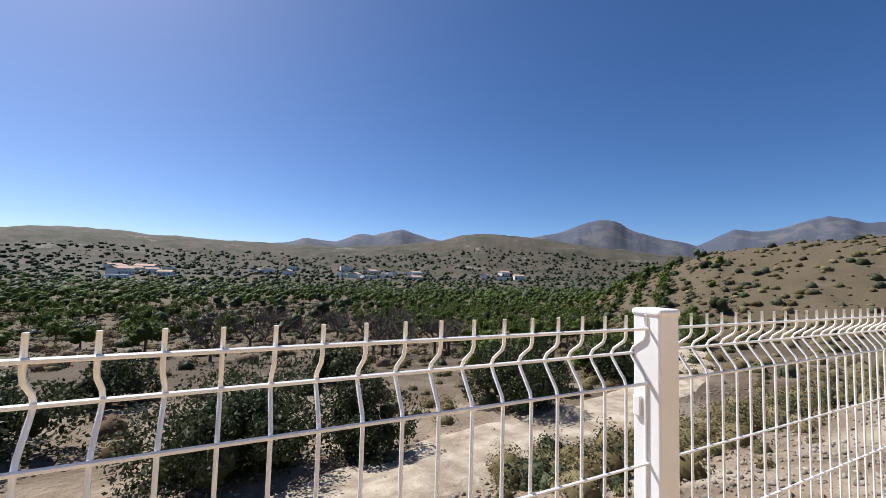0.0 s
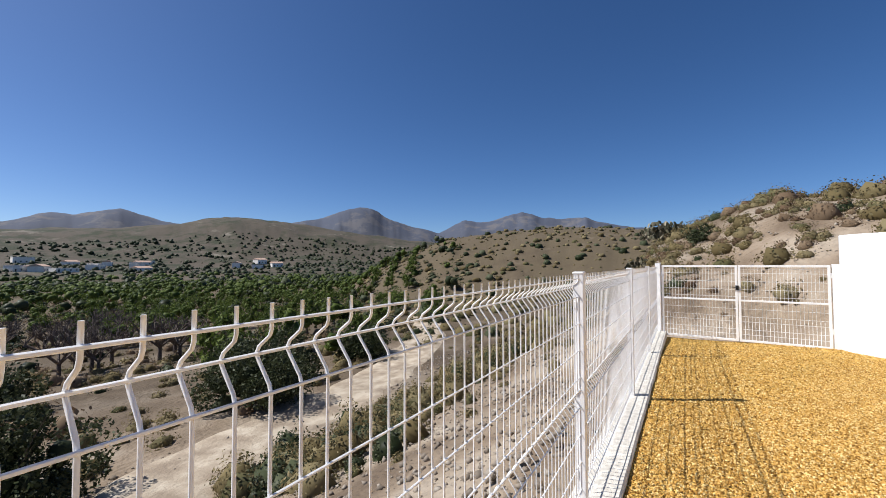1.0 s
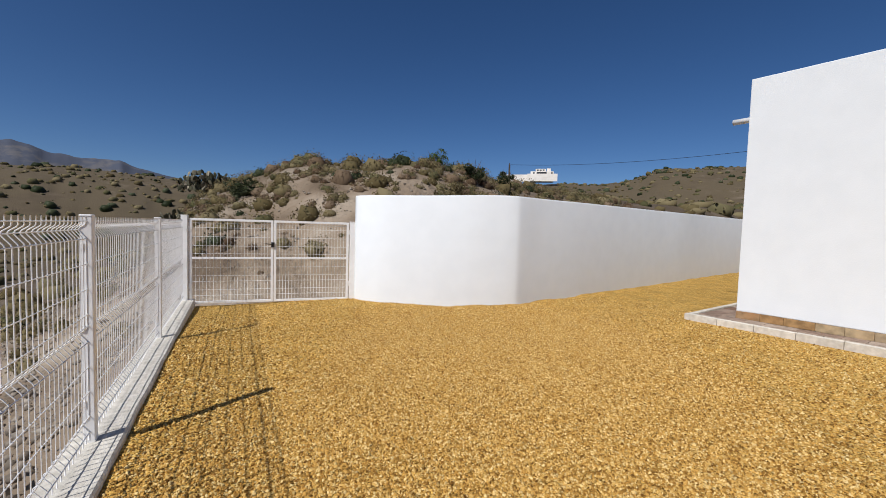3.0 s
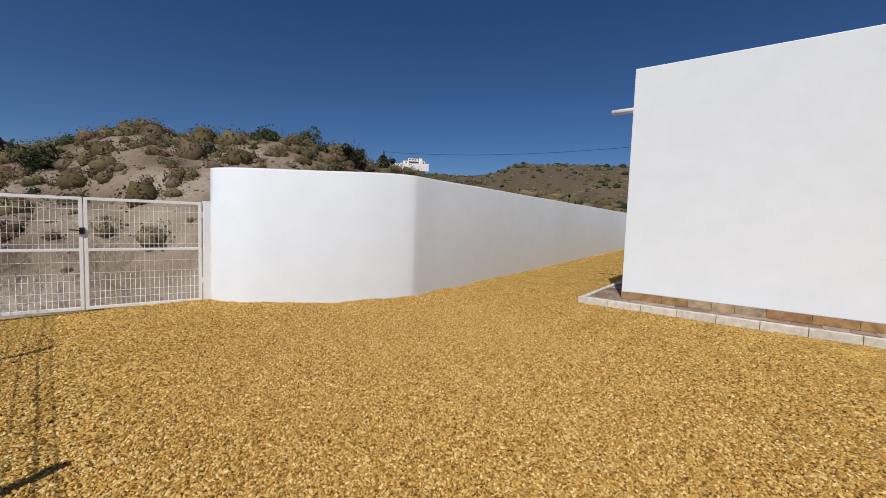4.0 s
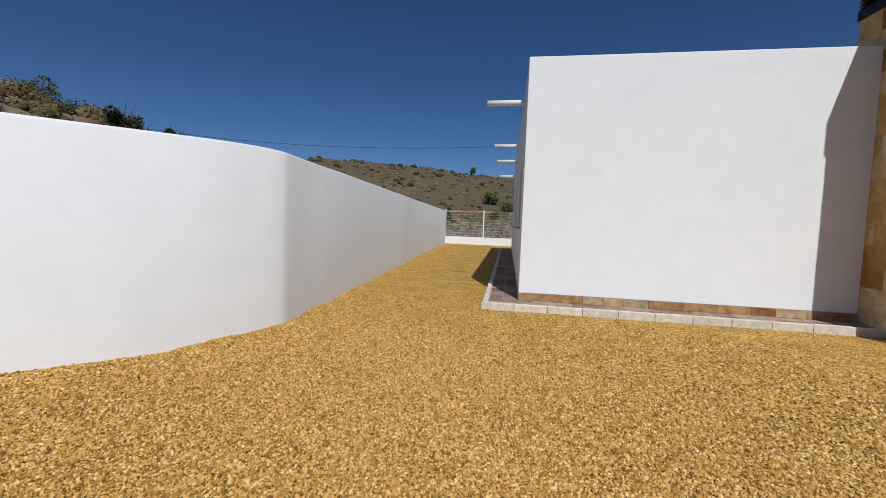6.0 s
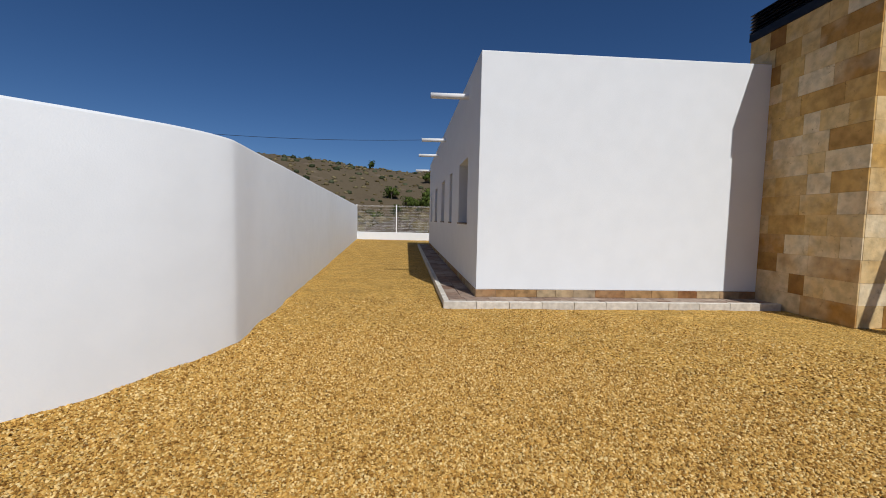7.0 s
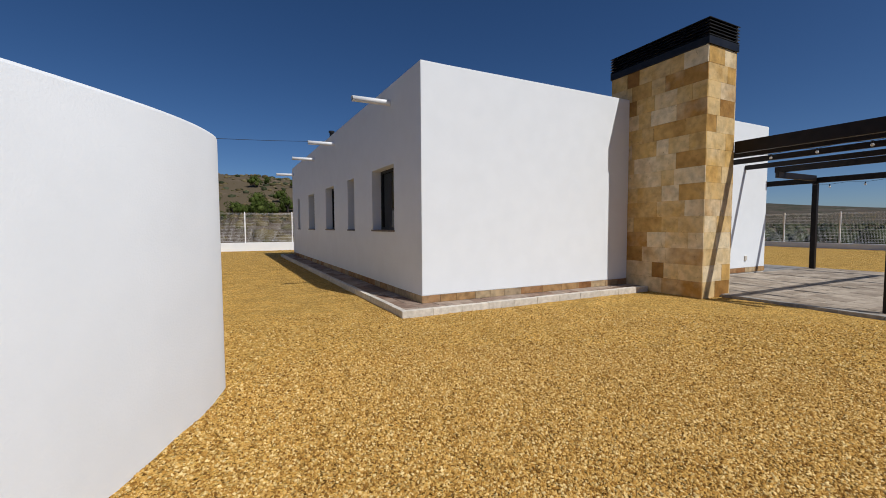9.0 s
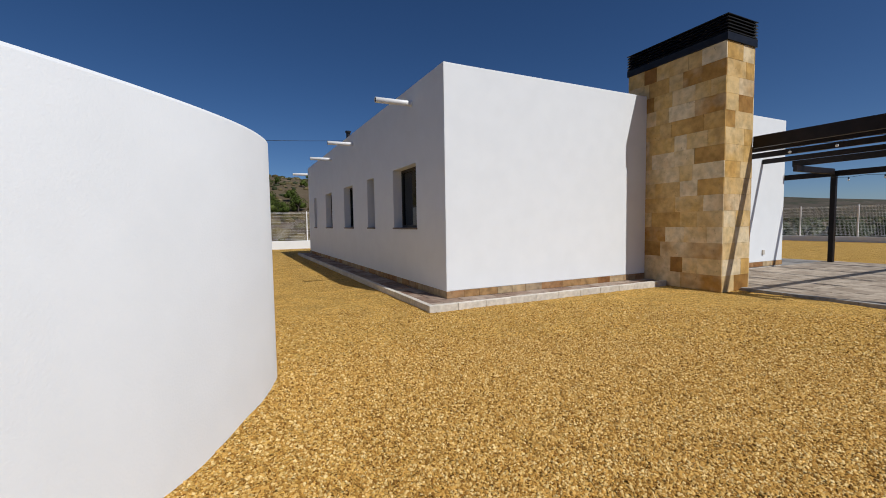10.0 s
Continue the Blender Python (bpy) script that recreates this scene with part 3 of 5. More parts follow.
def boundary_wall():
    pts = list(BEND)
    b = pts[-1]
    far = WALL_P[4]
    along = (far - b).normalized()
    pts += [b + along * (.075 * i) for i in range(1, 15)]
    last = pts[-1]
    pts += [last + (far - last) * (i / 42) for i in range(1, 43)]
    pts = pts[:36] + [(pts[i - 1] + 2 * pts[i] + pts[i + 1]) / 4 for i in range(36, 48)] + pts[48:]
    th, h = .22, 2.07
    bm = bmesh.new()
    rings = []
    for i, p in enumerate(pts):
        d = (pts[min(i + 1, len(pts) - 1)] - pts[max(i - 1, 0)]).normalized()
        nrm = Vector((-d.y, d.x, 0))
        if nrm.x < 0:
            nrm = -nrm
        top = h - .062 * float(sstep(-5.9, -4.1, p.y)) + .05 * max(0, (-6.3 - p.y) / 22)
        prof = [(0, -.3), (0, top - .022), (.008, top - .006), (.026, top), (th - .026, top), (th, top - .02), (th, -.3)]
        rings.append([bm.verts.new(p + nrm * (u + (.004 * noise.noise((p.x * 1.3, p.y * 1.3, v * 1.5)) if 0 < v < top - .01 else 0)) + Vector((0, 0, v + (.006 * noise.noise((p.x * .8, p.y * .8, 9)) if v > 1 else 0)))) for u, v in prof])
    for i, (a2, b2) in enumerate(zip(rings, rings[1:])):
        for k in range(len(a2) - 1):
            f = bm.faces.new((a2[k], a2[k + 1], b2[k + 1], b2[k]))
            f.smooth = k in (0, 5)
    bm.faces.new(rings[0])
    bm.faces.new(rings[-1][::-1])
    bmesh.ops.recalc_face_normals(bm, faces=bm.faces)
    ob = part("wall_boundary", bm, RENDER_WHITE)
    return tagged(ob, "curved white-rendered boundary wall running from the gate to the rear fence", "wall", kind="structure")


boundary_wall()


def rear_fence(p, q, low, name):
    """A low white wall with mesh fence on it."""
    d = (q - p)
    yaw = math.degrees(math.atan2(d.y, d.x))
    m = Matrix.Translation(p) @ pose(0, 0, 0, 0, 0, yaw)
    w = thing(name, "low white-rendered plinth wall under a mesh fence", "wall", m=m, kind="structure")
    part("plinth", boxed(0, d.length, -.1, .1, -.3, low, bevel=.01), RENDER_WHITE, w)
    fe = thing("fence", "white mesh fence on a low rendered wall", "fence", m=m)
    n = round(d.length / 2.57)
    step = d.length / n
    f0 = p0 = None
    for k in range(n + 1):
        mk = Matrix.Translation((k * step, 0, low))
        if p0 is None:
            p0 = part("post", boxed(-.03, .03, -.03, .03, -.02, 1.72, bevel=.004), FENCE_WHITE, fe)
            p0.matrix_basis = mk
            part("cap", boxed(-.033, .033, -.033, .033, 1.715, 1.735, bevel=.004), FENCE_WHITE, p0)
        else:
            copy_thing(p0, mk)
        if k == n:
            break
        if f0 is None:
            bm = bmesh.new()
            for i in range(int(step / .0572)):
                tube(bm, [(.04 + i * .0572, 0, .04), (.04 + i * .0572, 0, 1.7)], .0025, 4)
            for z in (.08, .25, .42, .59, .76, .93, 1.10, 1.27, 1.44, 1.61, 1.66):
                rod(bm, (0, 0, z), (step, 0, z), .003 if z < 1.6 else .005, 4)
            f0 = part("panel", bm, FENCE_WHITE, fe)
            f0.matrix_basis = mk
        else:
            copy_thing(f0, mk)
    return w


rear_fence(Vector((10.05, -28.35, 0)), Vector((-22.5, -26.2, 0)), .48, "wall_rear")
rear_fence(Vector((-22.5, -26.0, 0)), Vector((-20.5, 3.3, 0)), .30, "wall_west")


# ---- house ----
HTOP = 3.985
house = thing("house", "white flat-roofed single-storey house with recessed windows and rainwater spouts", "house")
SIDE_M = Matrix.Translation((HX, HY, 0)) @ pose(0, 0, 0, 0, 0, -90 + 1.15)   # x runs along the side wall, y points out of it
SIDE_LEN = 13.9
WINS = [(1.22, 2.50), (3.88, 4.48), (5.95, 7.05), (8.88, 9.98), (11.95, 12.50)]
WZ0, WZ1, WTH = 1.275, 2.52, .30


def front_wall():
    bm = bmesh.new()
    box(bm, -4.92, HX, HY - .28, HY, .205, HTOP, bevel=.012)
    return part("wall_front", bm, RENDER_WHITE, house)


front_wall()


def side_wall():
    bm = bmesh.new()
    xs = [.0] + [v for w in WINS for v in w] + [SIDE_LEN]
    zs = [.205, WZ0, WZ1, HTOP]

    def solid(i, j):
        return not (j == 1 and i % 2 == 1)
    # outward is +y in the wall's own axes
    fy, by = 0.0, -WTH

    def quad(*p):
        bm.faces.new([bm.verts.new(c) for c in p])
    for i in range(len(xs) - 1):
        for j in range(3):
            a, b, c, d = xs[i], xs[i + 1], zs[j], zs[j + 1]
            if solid(i, j):
                quad((a, fy, c), (b, fy, c), (b, fy, d), (a, fy, d))
                quad((a, by, c), (a, by, d), (b, by, d), (b, by, c))
            else:
                quad((a, fy, c), (a, by, c), (a, by, d), (a, fy, d))
                quad((b, fy, c), (b, fy, d), (b, by, d), (b, by, c))
                quad((a, fy, c), (b, fy, c), (b, by, c), (a, by, c))
                quad((a, fy, d), (a, by, d), (b, by, d), (b, fy, d))
    quad((0, fy, HTOP), (SIDE_LEN, fy, HTOP), (SIDE_LEN, by, HTOP), (0, by, HTOP))
    quad((0, fy, .205), (0, by, .205), (SIDE_LEN, by, .205), (SIDE_LEN, fy, .205))
    quad((0, fy, .205), (0, fy, HTOP), (0, by, HTOP), (0, by, .205))
    quad((SIDE_LEN, fy, .205), (SIDE_LEN, by, .205), (SIDE_LEN, by, HTOP), (SIDE_LEN, fy, HTOP))
    bmesh.ops.remove_doubles(bm, verts=bm.verts, dist=.0005)
    bmesh.ops.recalc_face_normals(bm, faces=bm.faces)
    # wall end tucks in behind the front wall's face
    bmesh.ops.transform(bm, matrix=SIDE_M @ pose(.002, -.002, 0), verts=bm.verts)
    return part("wall_side", bm, RENDER_WHITE, house)


side_wall()
for k, (a, b) in enumerate(WINS):
    w = new("window")
    w.parent = house
    w.matrix_world = SIDE_M
    fr = bmesh.new()
    d0, d1, fw = -.27, -.20, .055
    box(fr, a, a + fw, d0, d1, WZ0, WZ1)
    box(fr, b - fw, b, d0, d1, WZ0, WZ1)
    box(fr, a + fw, b - fw, d0, d1, WZ0, WZ0 + fw)
    box(fr, a + fw, b - fw, d0, d1, WZ1 - fw, WZ1)
    part("frame", fr, DARK_FRAME, w, "dark aluminium window frame")
    part("pane", boxed(a + fw, b - fw, -.24, -.23, WZ0 + fw, WZ1 - fw), GLASS, w, "dark reflective glass pane")
    part("sill", boxed(a - .02, b + .02, -.20, .025, WZ0 - .03, WZ0 + .004, bevel=.005), SILL_M, w, "brown stone sill")

# other outer walls, roof and the interior, its dimness put into a near-black colour
bm = bmesh.new()
box(bm, -4.92, -4.64, -22.1, HY - .281, .1, HTOP)
part("wall_west", bm, RENDER_WHITE, house)
bm = bmesh.new()
box(bm, -4.64, 5.34, -22.35, -22.07, .1, HTOP)
part("wall_rear", bm, RENDER_WHITE, house)
part("roof", boxed(-4.64, 5.12, -22.07, HY - .281, 3.35, 3.45), ROOF_M, house, "flat roof behind the parapet")
part("room_lining", boxed(-4.62, 4.6, -22.0, HY - .30, .06, .10), DARK_ROOM, house)
part("room_partition", boxed(3.2, 3.3, -22.0, HY - .30, .10, 3.34), DARK_ROOM, house)

# rainwater spouts
for s in (1.38, 5.76, 8.71, 13.45):
    bm = bmesh.new()
    r, r2, L = .053, .046, .72
    n = 20
    ring = []
    for yy, rad in ((-.05, r), (L, r), (L, r2), (.1, r2)):
        ring.append([bm.verts.new((s + rad * math.cos(2 * math.pi * k / n), yy, 3.665 + rad * math.sin(2 * math.pi * k / n) - yy * .01)) for k in range(n)])
    for a, b in zip(ring, ring[1:]):
        for k in range(n):
            f = bm.faces.new((a[k], a[(k + 1) % n], b[(k + 1) % n], b[k]))
            f.smooth = True
    bm.faces.new(ring[-1])
    bmesh.ops.recalc_face_normals(bm, faces=bm.faces)
    bmesh.ops.transform(bm, matrix=SIDE_M, verts=bm.verts)
    spout = part("rain_spout", bm, PVC, house, "white plastic rainwater spout")
    # dark disc just inside the mouth paints the shade of the hollow
    bm = rod(bmesh.new(), (s, L - .03, 3.657), (s, L - .012, 3.657), r2 - .0005, 20)
    bmesh.ops.transform(bm, matrix=SIDE_M, verts=bm.verts)
    part("bore_shade", bm, BLACK_PIPE, spout, "dark disc standing in for the shade inside the spout")

# flue pipe on the roof
bm = rod(bmesh.new(), (5.0, -16.9, 3.44), (5.0, -16.9, 4.58), .07, 16)
rod(bm, (5.0, -16.9, 4.58), (5.0, -16.9, 4.64), .1, 16)
part("flue_pipe", bm, BLACK_PIPE, house, "dark roof flue pipe")

# stone skirting
sk = new("skirting")
sk.parent = house
part("skirting_bed", boxed(-4.90, HX - .012, HY - .26, HY - .012, .03, .2045), KERB_M, sk)
random.seed(4)
x = HX + .004
while x > .56:
    w = min(random.uniform(.28, .52), x - .55)
    part("skirting_stone", boxed(x - w + .003, x, HY - .02, HY + .006, .084, .203, bevel=.004), SKIRT_M, sk)
    x -= w
x = -.31
while x > -4.9:
    w = random.uniform(.28, .52)
    part("skirting_stone", boxed(x - w + .003, x, HY - .02, HY + .006, .084, .203, bevel=.004), SKIRT_M, sk)
    x -= w
s = 0.0
while s < SIDE_LEN:
    w = random.uniform(.28, .52)
    o = part("skirting_stone", boxed(s + .003, min(s + w, SIDE_LEN), -.25, .006, .084, .203, bevel=.004, m=SIDE_M), SKIRT_M, sk)
    s += w

# chimney clad in travertine
CX0, CX1, CY0, CY1, CZ = -.29, .575, -8.88, -6.80, 4.52
chimney = new("chimney")
chimney.parent = house
part("core", boxed(CX0 + .02, CX1 - .02, CY0 + .02, CY1 - .02, -.1, CZ - .005), TRAVERTINE, chimney)
random.seed(11)
course_h = CZ / 15
for c in range(15):
    z0, z1 = c * course_h + .0015, (c + 1) * course_h - .0015
    y = CY0
    while y < CY1 - .01:
        w = random.choice((.28, .38, .5, .62, .76)) * random.uniform(.9, 1.1)
        w = w if CY1 - y - w > .16 else CY1 - y
        for fx0, fx1 in ((CX1 - .022, CX1 + random.uniform(-.002, .003)), (CX0 - random.uniform(-.002, .003), CX0 + .022)):
            part("cladding_stone", boxed(fx0, fx1, y + .0015, y + w - .0015, z0, z1), TRAVERTINE, chimney)
        y += w
    x = CX0 + .024
    cut = random.choice((.25, .35, .9, .45, .55))
    for a, b in (((x, x + cut), (x + cut, CX1 - .024)) if cut < .6 else ((x, CX1 - .024),)):
        part("cladding_stone", boxed(a + .0015, b - .0015, CY1 - .024, CY1 + random.uniform(-.002, .003), z0, z1), TRAVERTINE, chimney)
cap = new("chimney_cap")
cap.parent = house
part("flashing", boxed(CX0 - .025, CX1 + .025, CY0 - .025, CY1 + .025, CZ + .001, CZ + .14, bevel=.004), BLACK_CAP, cap, "black metal chimney base trim")
part("inner_box", boxed(CX0 + .03, CX1 - .03, CY0 + .03, CY1 - .03, CZ + .14, CZ + .44), BLACK_CAP, cap)
for k in range(5):
    z = CZ + .15 + k * .058
    bm = bmesh.new()
    r = bmesh.ops.create_cube(bm, size=1)
    for v in r["verts"]:
        o = .03 if v.co.z < 0 else -.005
        v.co = Vector(((CX0 - o if v.co.x < 0 else CX1 + o), (CY0 - o if v.co.y < 0 else CY1 + o), z + (v.co.z + .5) * .048))
    part("louvre", bm, BLACK_CAP, cap, "black metal louvre")
part("lid", boxed(CX0 - .03, CX1 + .03, CY0 - .03, CY1 + .03, CZ + .44, CZ + .455, bevel=.003), BLACK_CAP, cap)

# small wall socket
so = part("outdoor_socket", boxed(-4.02, -3.93, HY, HY + .03, .40, .52, bevel=.006), KERB_M, house, "pale grey outdoor socket")

# ---- paving round the house ----
KX, KY = 5.955, -7.865
strip = thing("paving_strip", "rustic brown-grey stone paving strip round the house", "paving", kind="structure")
part("screed", boxed(.56, KX - .05, HY - .2, KY - .05, -.2, .074), KERB_M, strip)
bm = boxed(0, SIDE_LEN + .3, -.2, .53, -.2, .073, m=SIDE_M)
part("screed", bm, KERB_M, strip)
random.seed(5)


def lay(x0, x1, y0, y1, m, step=(.22, .42), gap=.006, rows=2, mt=None, par=None, z=.05):
    hh = (y1 - y0) / rows
    for r in range(rows):
        x = x0 - random.uniform(0, .2)
        while x < x1:
            w = random.uniform(*step)
            a, b = max(x, x0), min(x + w, x1)
            if b - a > .03:
                part("paving_stone", boxed(a + gap / 2, b - gap / 2, y0 + r * hh + gap / 2, y0 + (r + 1) * hh - gap / 2, z - .02, z + random.uniform(-.003, .003), m=m), mt, par)
            x += w


lay(.56, KX - .09, HY + .008, KY - .088, None, mt=SLATE, par=strip, z=.084)
lay(-.0, SIDE_LEN + .2, .008, .47, SIDE_M, mt=SLATE, par=strip, step=(.26, .46), z=.084)
kerb = thing("house_kerb", "pale concrete kerbstones edging the paving strip", "kerb", kind="structure")
x = KX
while x > .62:
    w = min(.5, x - .60)
    part("kerbstone", boxed(x - w + .003, x - .003, KY - .085, KY, -.15, .108 + random.uniform(-.004, .004), bevel=.006), KERB_M, kerb)
    x -= w
s = .0
while s < SIDE_LEN + .3:
    part("kerbstone", boxed(s - .46 + .003, s + .04 - .003, .475, .56, -.15, .108 + random.uniform(-.004, .004), bevel=.006, m=SIDE_M), KERB_M, kerb)
    s += .5

# ---- terrace and pergola ----
TX0, TX1, TY0, TY1 = -7.6, -.0, HY + .01, -3.6
terrace = thing("terrace", "grey-brown paved terrace beside the house", "terrace", kind="structure")
part("slab", boxed(TX0, TX1, TY0, TY1, -.25, .028), KERB_GREY, terrace)
part("slab", boxed(TX0, -4.95, -14.0, TY0 - .002, -.25, .028), KERB_GREY, terrace)
lay(TX0 + .1, TX1 - .1, TY0, TY1 - .1, None, step=(.34, .44), rows=23, mt=PAVER, par=terrace, z=.045)
k = TY1
while k > -6.7:
    part("kerbstone", boxed(TX1 - .08, TX1 + .02, max(k - .5, -6.78) + .003, k - .003, -.15, .055, bevel=.006), KERB_GREY, terrace)
    k -= .5

pergola = thing("pergola", "dark brown steel pergola with open rafters over the terrace", "pergola")
PX0, PX1, PY0, PY1, PZ = -7.1, -.33, -8.2, -4.65, 2.67
for px, py in ((PX1, PY1), (PX0, PY0), (PX0, PY1)):
    part("post", boxed(px - .06, px + .06, py - .06, py + .06, .03, PZ if px > -1 else 2.54, bevel=.004), DARK_STEEL, pergola)
part("beam", boxed(PX1 - .05, PX1 + .05, CY1 + .01, PY1 + .9, PZ + .002, PZ + .22, bevel=.004), DARK_STEEL, pergola)
part("beam", boxed(PX0 - .05, PX0 + .05, -10.5, PY1 + .9, 2.545, 2.70, bevel=.004), DARK_STEEL, pergola)
part("beam", boxed(PX0 + .06, -4.94, PY0 - .04, PY0 + .04, 2.60, 2.76, bevel=.004), DARK_STEEL, pergola)
part("beam", boxed(PX0 + .06, PX1 - .06, PY1 + .1, PY1 + .18, 2.60, 2.76, bevel=.004), DARK_STEEL, pergola)
for px, z0, z1 in ((-1.5, 2.765, 2.88), (-2.55, 2.765, 2.88), (-3.85, 2.765, 2.88), (-5.3, 2.765, 2.92)):
    part("rafter", boxed(px - .04, px + .04, HY + .01, PY1 + .9, z0, z1, bevel=.003), DARK_STEEL, pergola)
BULB = mat("frosted_bulb", [(0.7, 0.7, 0.68), (0.8, 0.8, 0.78)], 5, 0.2, spec=0.5)
for sx, z, y0 in ((-1.05, 2.66, -6.9), (-6.2, 2.40, -7.9)):
    lights = thing("string_lights", "string of small clear bulbs hanging under the pergola", "string lights", "string lights")
    bm = tube(bmesh.new(), [(sx, y0 + i * .35, z + .035 * ((i % 2) * -1) + .05) for i in range(13)], .004, 5)
    part("cable", bm, BLACK_PIPE, lights)
    for i in range(1, 13, 2):
        b = bmesh.new()
        bmesh.ops.create_uvsphere(b, u_segments=10, v_segments=8, radius=.026)
        bmesh.ops.translate(b, verts=b.verts, vec=(sx, y0 + i * .35, z - .05))
        bulb = part("bulb", b, BULB, lights, "small clear bulb")
        part("bulb_socket", rod(bmesh.new(), (sx, y0 + i * .35, z - .03), (sx, y0 + i * .35, z + .02), .014, 8), BLACK_PIPE, bulb)


# ---- valley: track, bushes, orchard, scrub ----
LEAF_OLIVE = leafy(by_piece("grey_green_leaves", [(0.024, 0.032, 0.013), (0.052, 0.064, 0.028), (0.105, 0.116, 0.064)], 0.5, 3, 0, 0.2), 0.22)
LEAF_GREEN = leafy(by_piece("almond_leaves", [(0.045, 0.066, 0.013), (0.088, 0.125, 0.024), (0.150, 0.185, 0.046)], 0.6, 3, 0, 0.2), 0.3)
LEAF_DRY = leafy(by_piece("dry_scrub_leaves", [(0.115, 0.085, 0.038), (0.185, 0.145, 0.068), (0.27, 0.22, 0.12), (0.10, 0.098, 0.042)], 0.8, 1.5, 0, 0.2), 0.25)
LEAF_BROWN = leafy(by_piece("brown_scrub_leaves", [(0.115, 0.072, 0.042), (0.19, 0.13, 0.08), (0.28, 0.205, 0.135)], 0.8, 1.5, 0, 0.2), 0.25)
BARK = mat("grey_bark", [(0.07, 0.05, 0.04), (0.15, 0.12, 0.10)], 12, 0.9, bump=0.6, bscale=40)
TRACK_M = mat("pale_track_dust", [(0.25, 0.195, 0.14), (0.35, 0.285, 0.21), (0.46, 0.39, 0.30)], 1.3, 0.95, bump=0.8, bscale=9, bdist=0.06, big=0.12, detail=8)
rng = np.random.default_rng(7)


def leaf_quads(centres, size, aspect=0.55):
    """Small leaf faces at given places, turned at random."""
    n = len(centres)
    a = rng.normal(size=(n, 3))
    a /= np.linalg.norm(a, axis=1, keepdims=True) + 1e-9
    b = rng.normal(size=(n, 3))
    b -= a * (a * b).sum(1, keepdims=True)
    b /= np.linalg.norm(b, axis=1, keepdims=True) + 1e-9
    s = (np.asarray(size) * rng.uniform(0.6, 1.3, n))[:, None]
    c = np.asarray(centres)
    v = np.stack([c - a * s, c + b * s * aspect, c + a * s, c - b * s * aspect], 1)
    return v.reshape(-1, 3)


GOLD = (1 + 5 ** .5) / 2
LUMP_V = np.array([(x, y * GOLD, 0) for x in (-1, 1) for y in (-1, 1)] + [(0, x, y * GOLD) for x in (-1, 1) for y in (-1, 1)] + [(y * GOLD, 0, x) for x in (-1, 1) for y in (-1, 1)], float)
LUMP_V /= np.linalg.norm(LUMP_V[0])
LUMP_F = np.array([f for f in itertools.combinations(range(12), 3) if all(np.linalg.norm(LUMP_V[f[i]] - LUMP_V[f[i - 1]]) < 1.06 for i in range(3))])
LUMP_F = np.array([f if np.dot(np.cross(LUMP_V[f[1]] - LUMP_V[f[0]], LUMP_V[f[2]] - LUMP_V[f[0]]), LUMP_V[f[0]]) > 0 else f[::-1] for f in LUMP_F])


def lumps(centres, radii):
    """Rough knots of dense twigs that fill the heart of a plant."""
    c, r = np.asarray(centres, float), np.asarray(radii, float)
    n = len(c)
    v = LUMP_V[None] * rng.uniform(.72, 1.2, (n, 12, 1)) * r[:, None] + c[:, None]
    return v.reshape(-1, 3)


def leaf_mesh(name, verts, material, parent=None, hearts=None):
    n = len(verts) // 4
    if hearts is None:
        return mesh_np(name, verts, np.arange(n * 4), np.full(n, 4), material, parent)
    k = len(hearts) // 12
    tri = (n * 4 + np.arange(k) * 12)[:, None, None] + LUMP_F[None]
    return mesh_np(name, np.concatenate([verts, hearts]), np.concatenate([np.arange(n * 4), tri.ravel()]), np.concatenate([np.full(n, 4), np.full(k * 20, 3)]), material, parent)


def clump_points(n, lobes, spread, rad, height):
    """Points in several overlapping lobes that make an uneven bush or crown standing on z = 0."""
    th = rng.uniform(0, 2 * math.pi, lobes)
    rr = np.sqrt(rng.uniform(0, 1, lobes)) * spread
    cen = np.stack([rr * np.cos(th), rr * np.sin(th), rng.uniform(.25, .85, lobes) * height * (1 - 0.45 * (rr / max(spread, .01)) ** 2)], 1)
    lr = rad * rng.uniform(.6, 1.15, lobes)
    k = rng.integers(0, lobes, n)
    d = rng.normal(size=(n, 3))
    d /= np.linalg.norm(d, axis=1, keepdims=True)
    p = cen[k] + d * (lr[k] * rng.uniform(.45, 1.0, n) ** .5)[:, None] * np.array([1, 1, .85])
    p[:, 2] = np.where(p[:, 2] < 0.03, np.abs(p[:, 2]) * .5 + 0.03, p[:, 2])
    return p


def dome_leaves(n, width, height, leaf):
    """Leaf faces over a low uneven dome that stands on z = 0, most of them facing outwards."""
    d = rng.normal(size=(n, 3))
    d[:, 2] = np.abs(d[:, 2]) * 1.1
    d /= np.linalg.norm(d, axis=1, keepdims=True)
    ph = rng.uniform(0, 6.28, 4)
    th = np.arctan2(d[:, 1], d[:, 0])
    uneven = 1 + .12 * np.sin(2 * th + ph[0]) + .12 * np.sin(3 * th + ph[1]) + .14 * np.sin(5 * d[:, 2] + 2 * th + ph[2])
    c = d * np.array([width / 2, width / 2 * rng.uniform(.7, 1.1), height]) * (uneven * rng.uniform(.66, .92, n))[:, None]
    nrm = d + rng.normal(0, .45, (n, 3))
    a = np.cross(nrm, rng.normal(size=(n, 3)))
    a /= np.linalg.norm(a, axis=1, keepdims=True) + 1e-9
    b = np.cross(nrm, a)
    b /= np.linalg.norm(b, axis=1, keepdims=True) + 1e-9
    s = (leaf * rng.uniform(.6, 1.35, n))[:, None]
    return np.stack([c - a * s, c + b * s * .6, c + a * s, c - b * s * .6], 1).reshape(-1, 3)


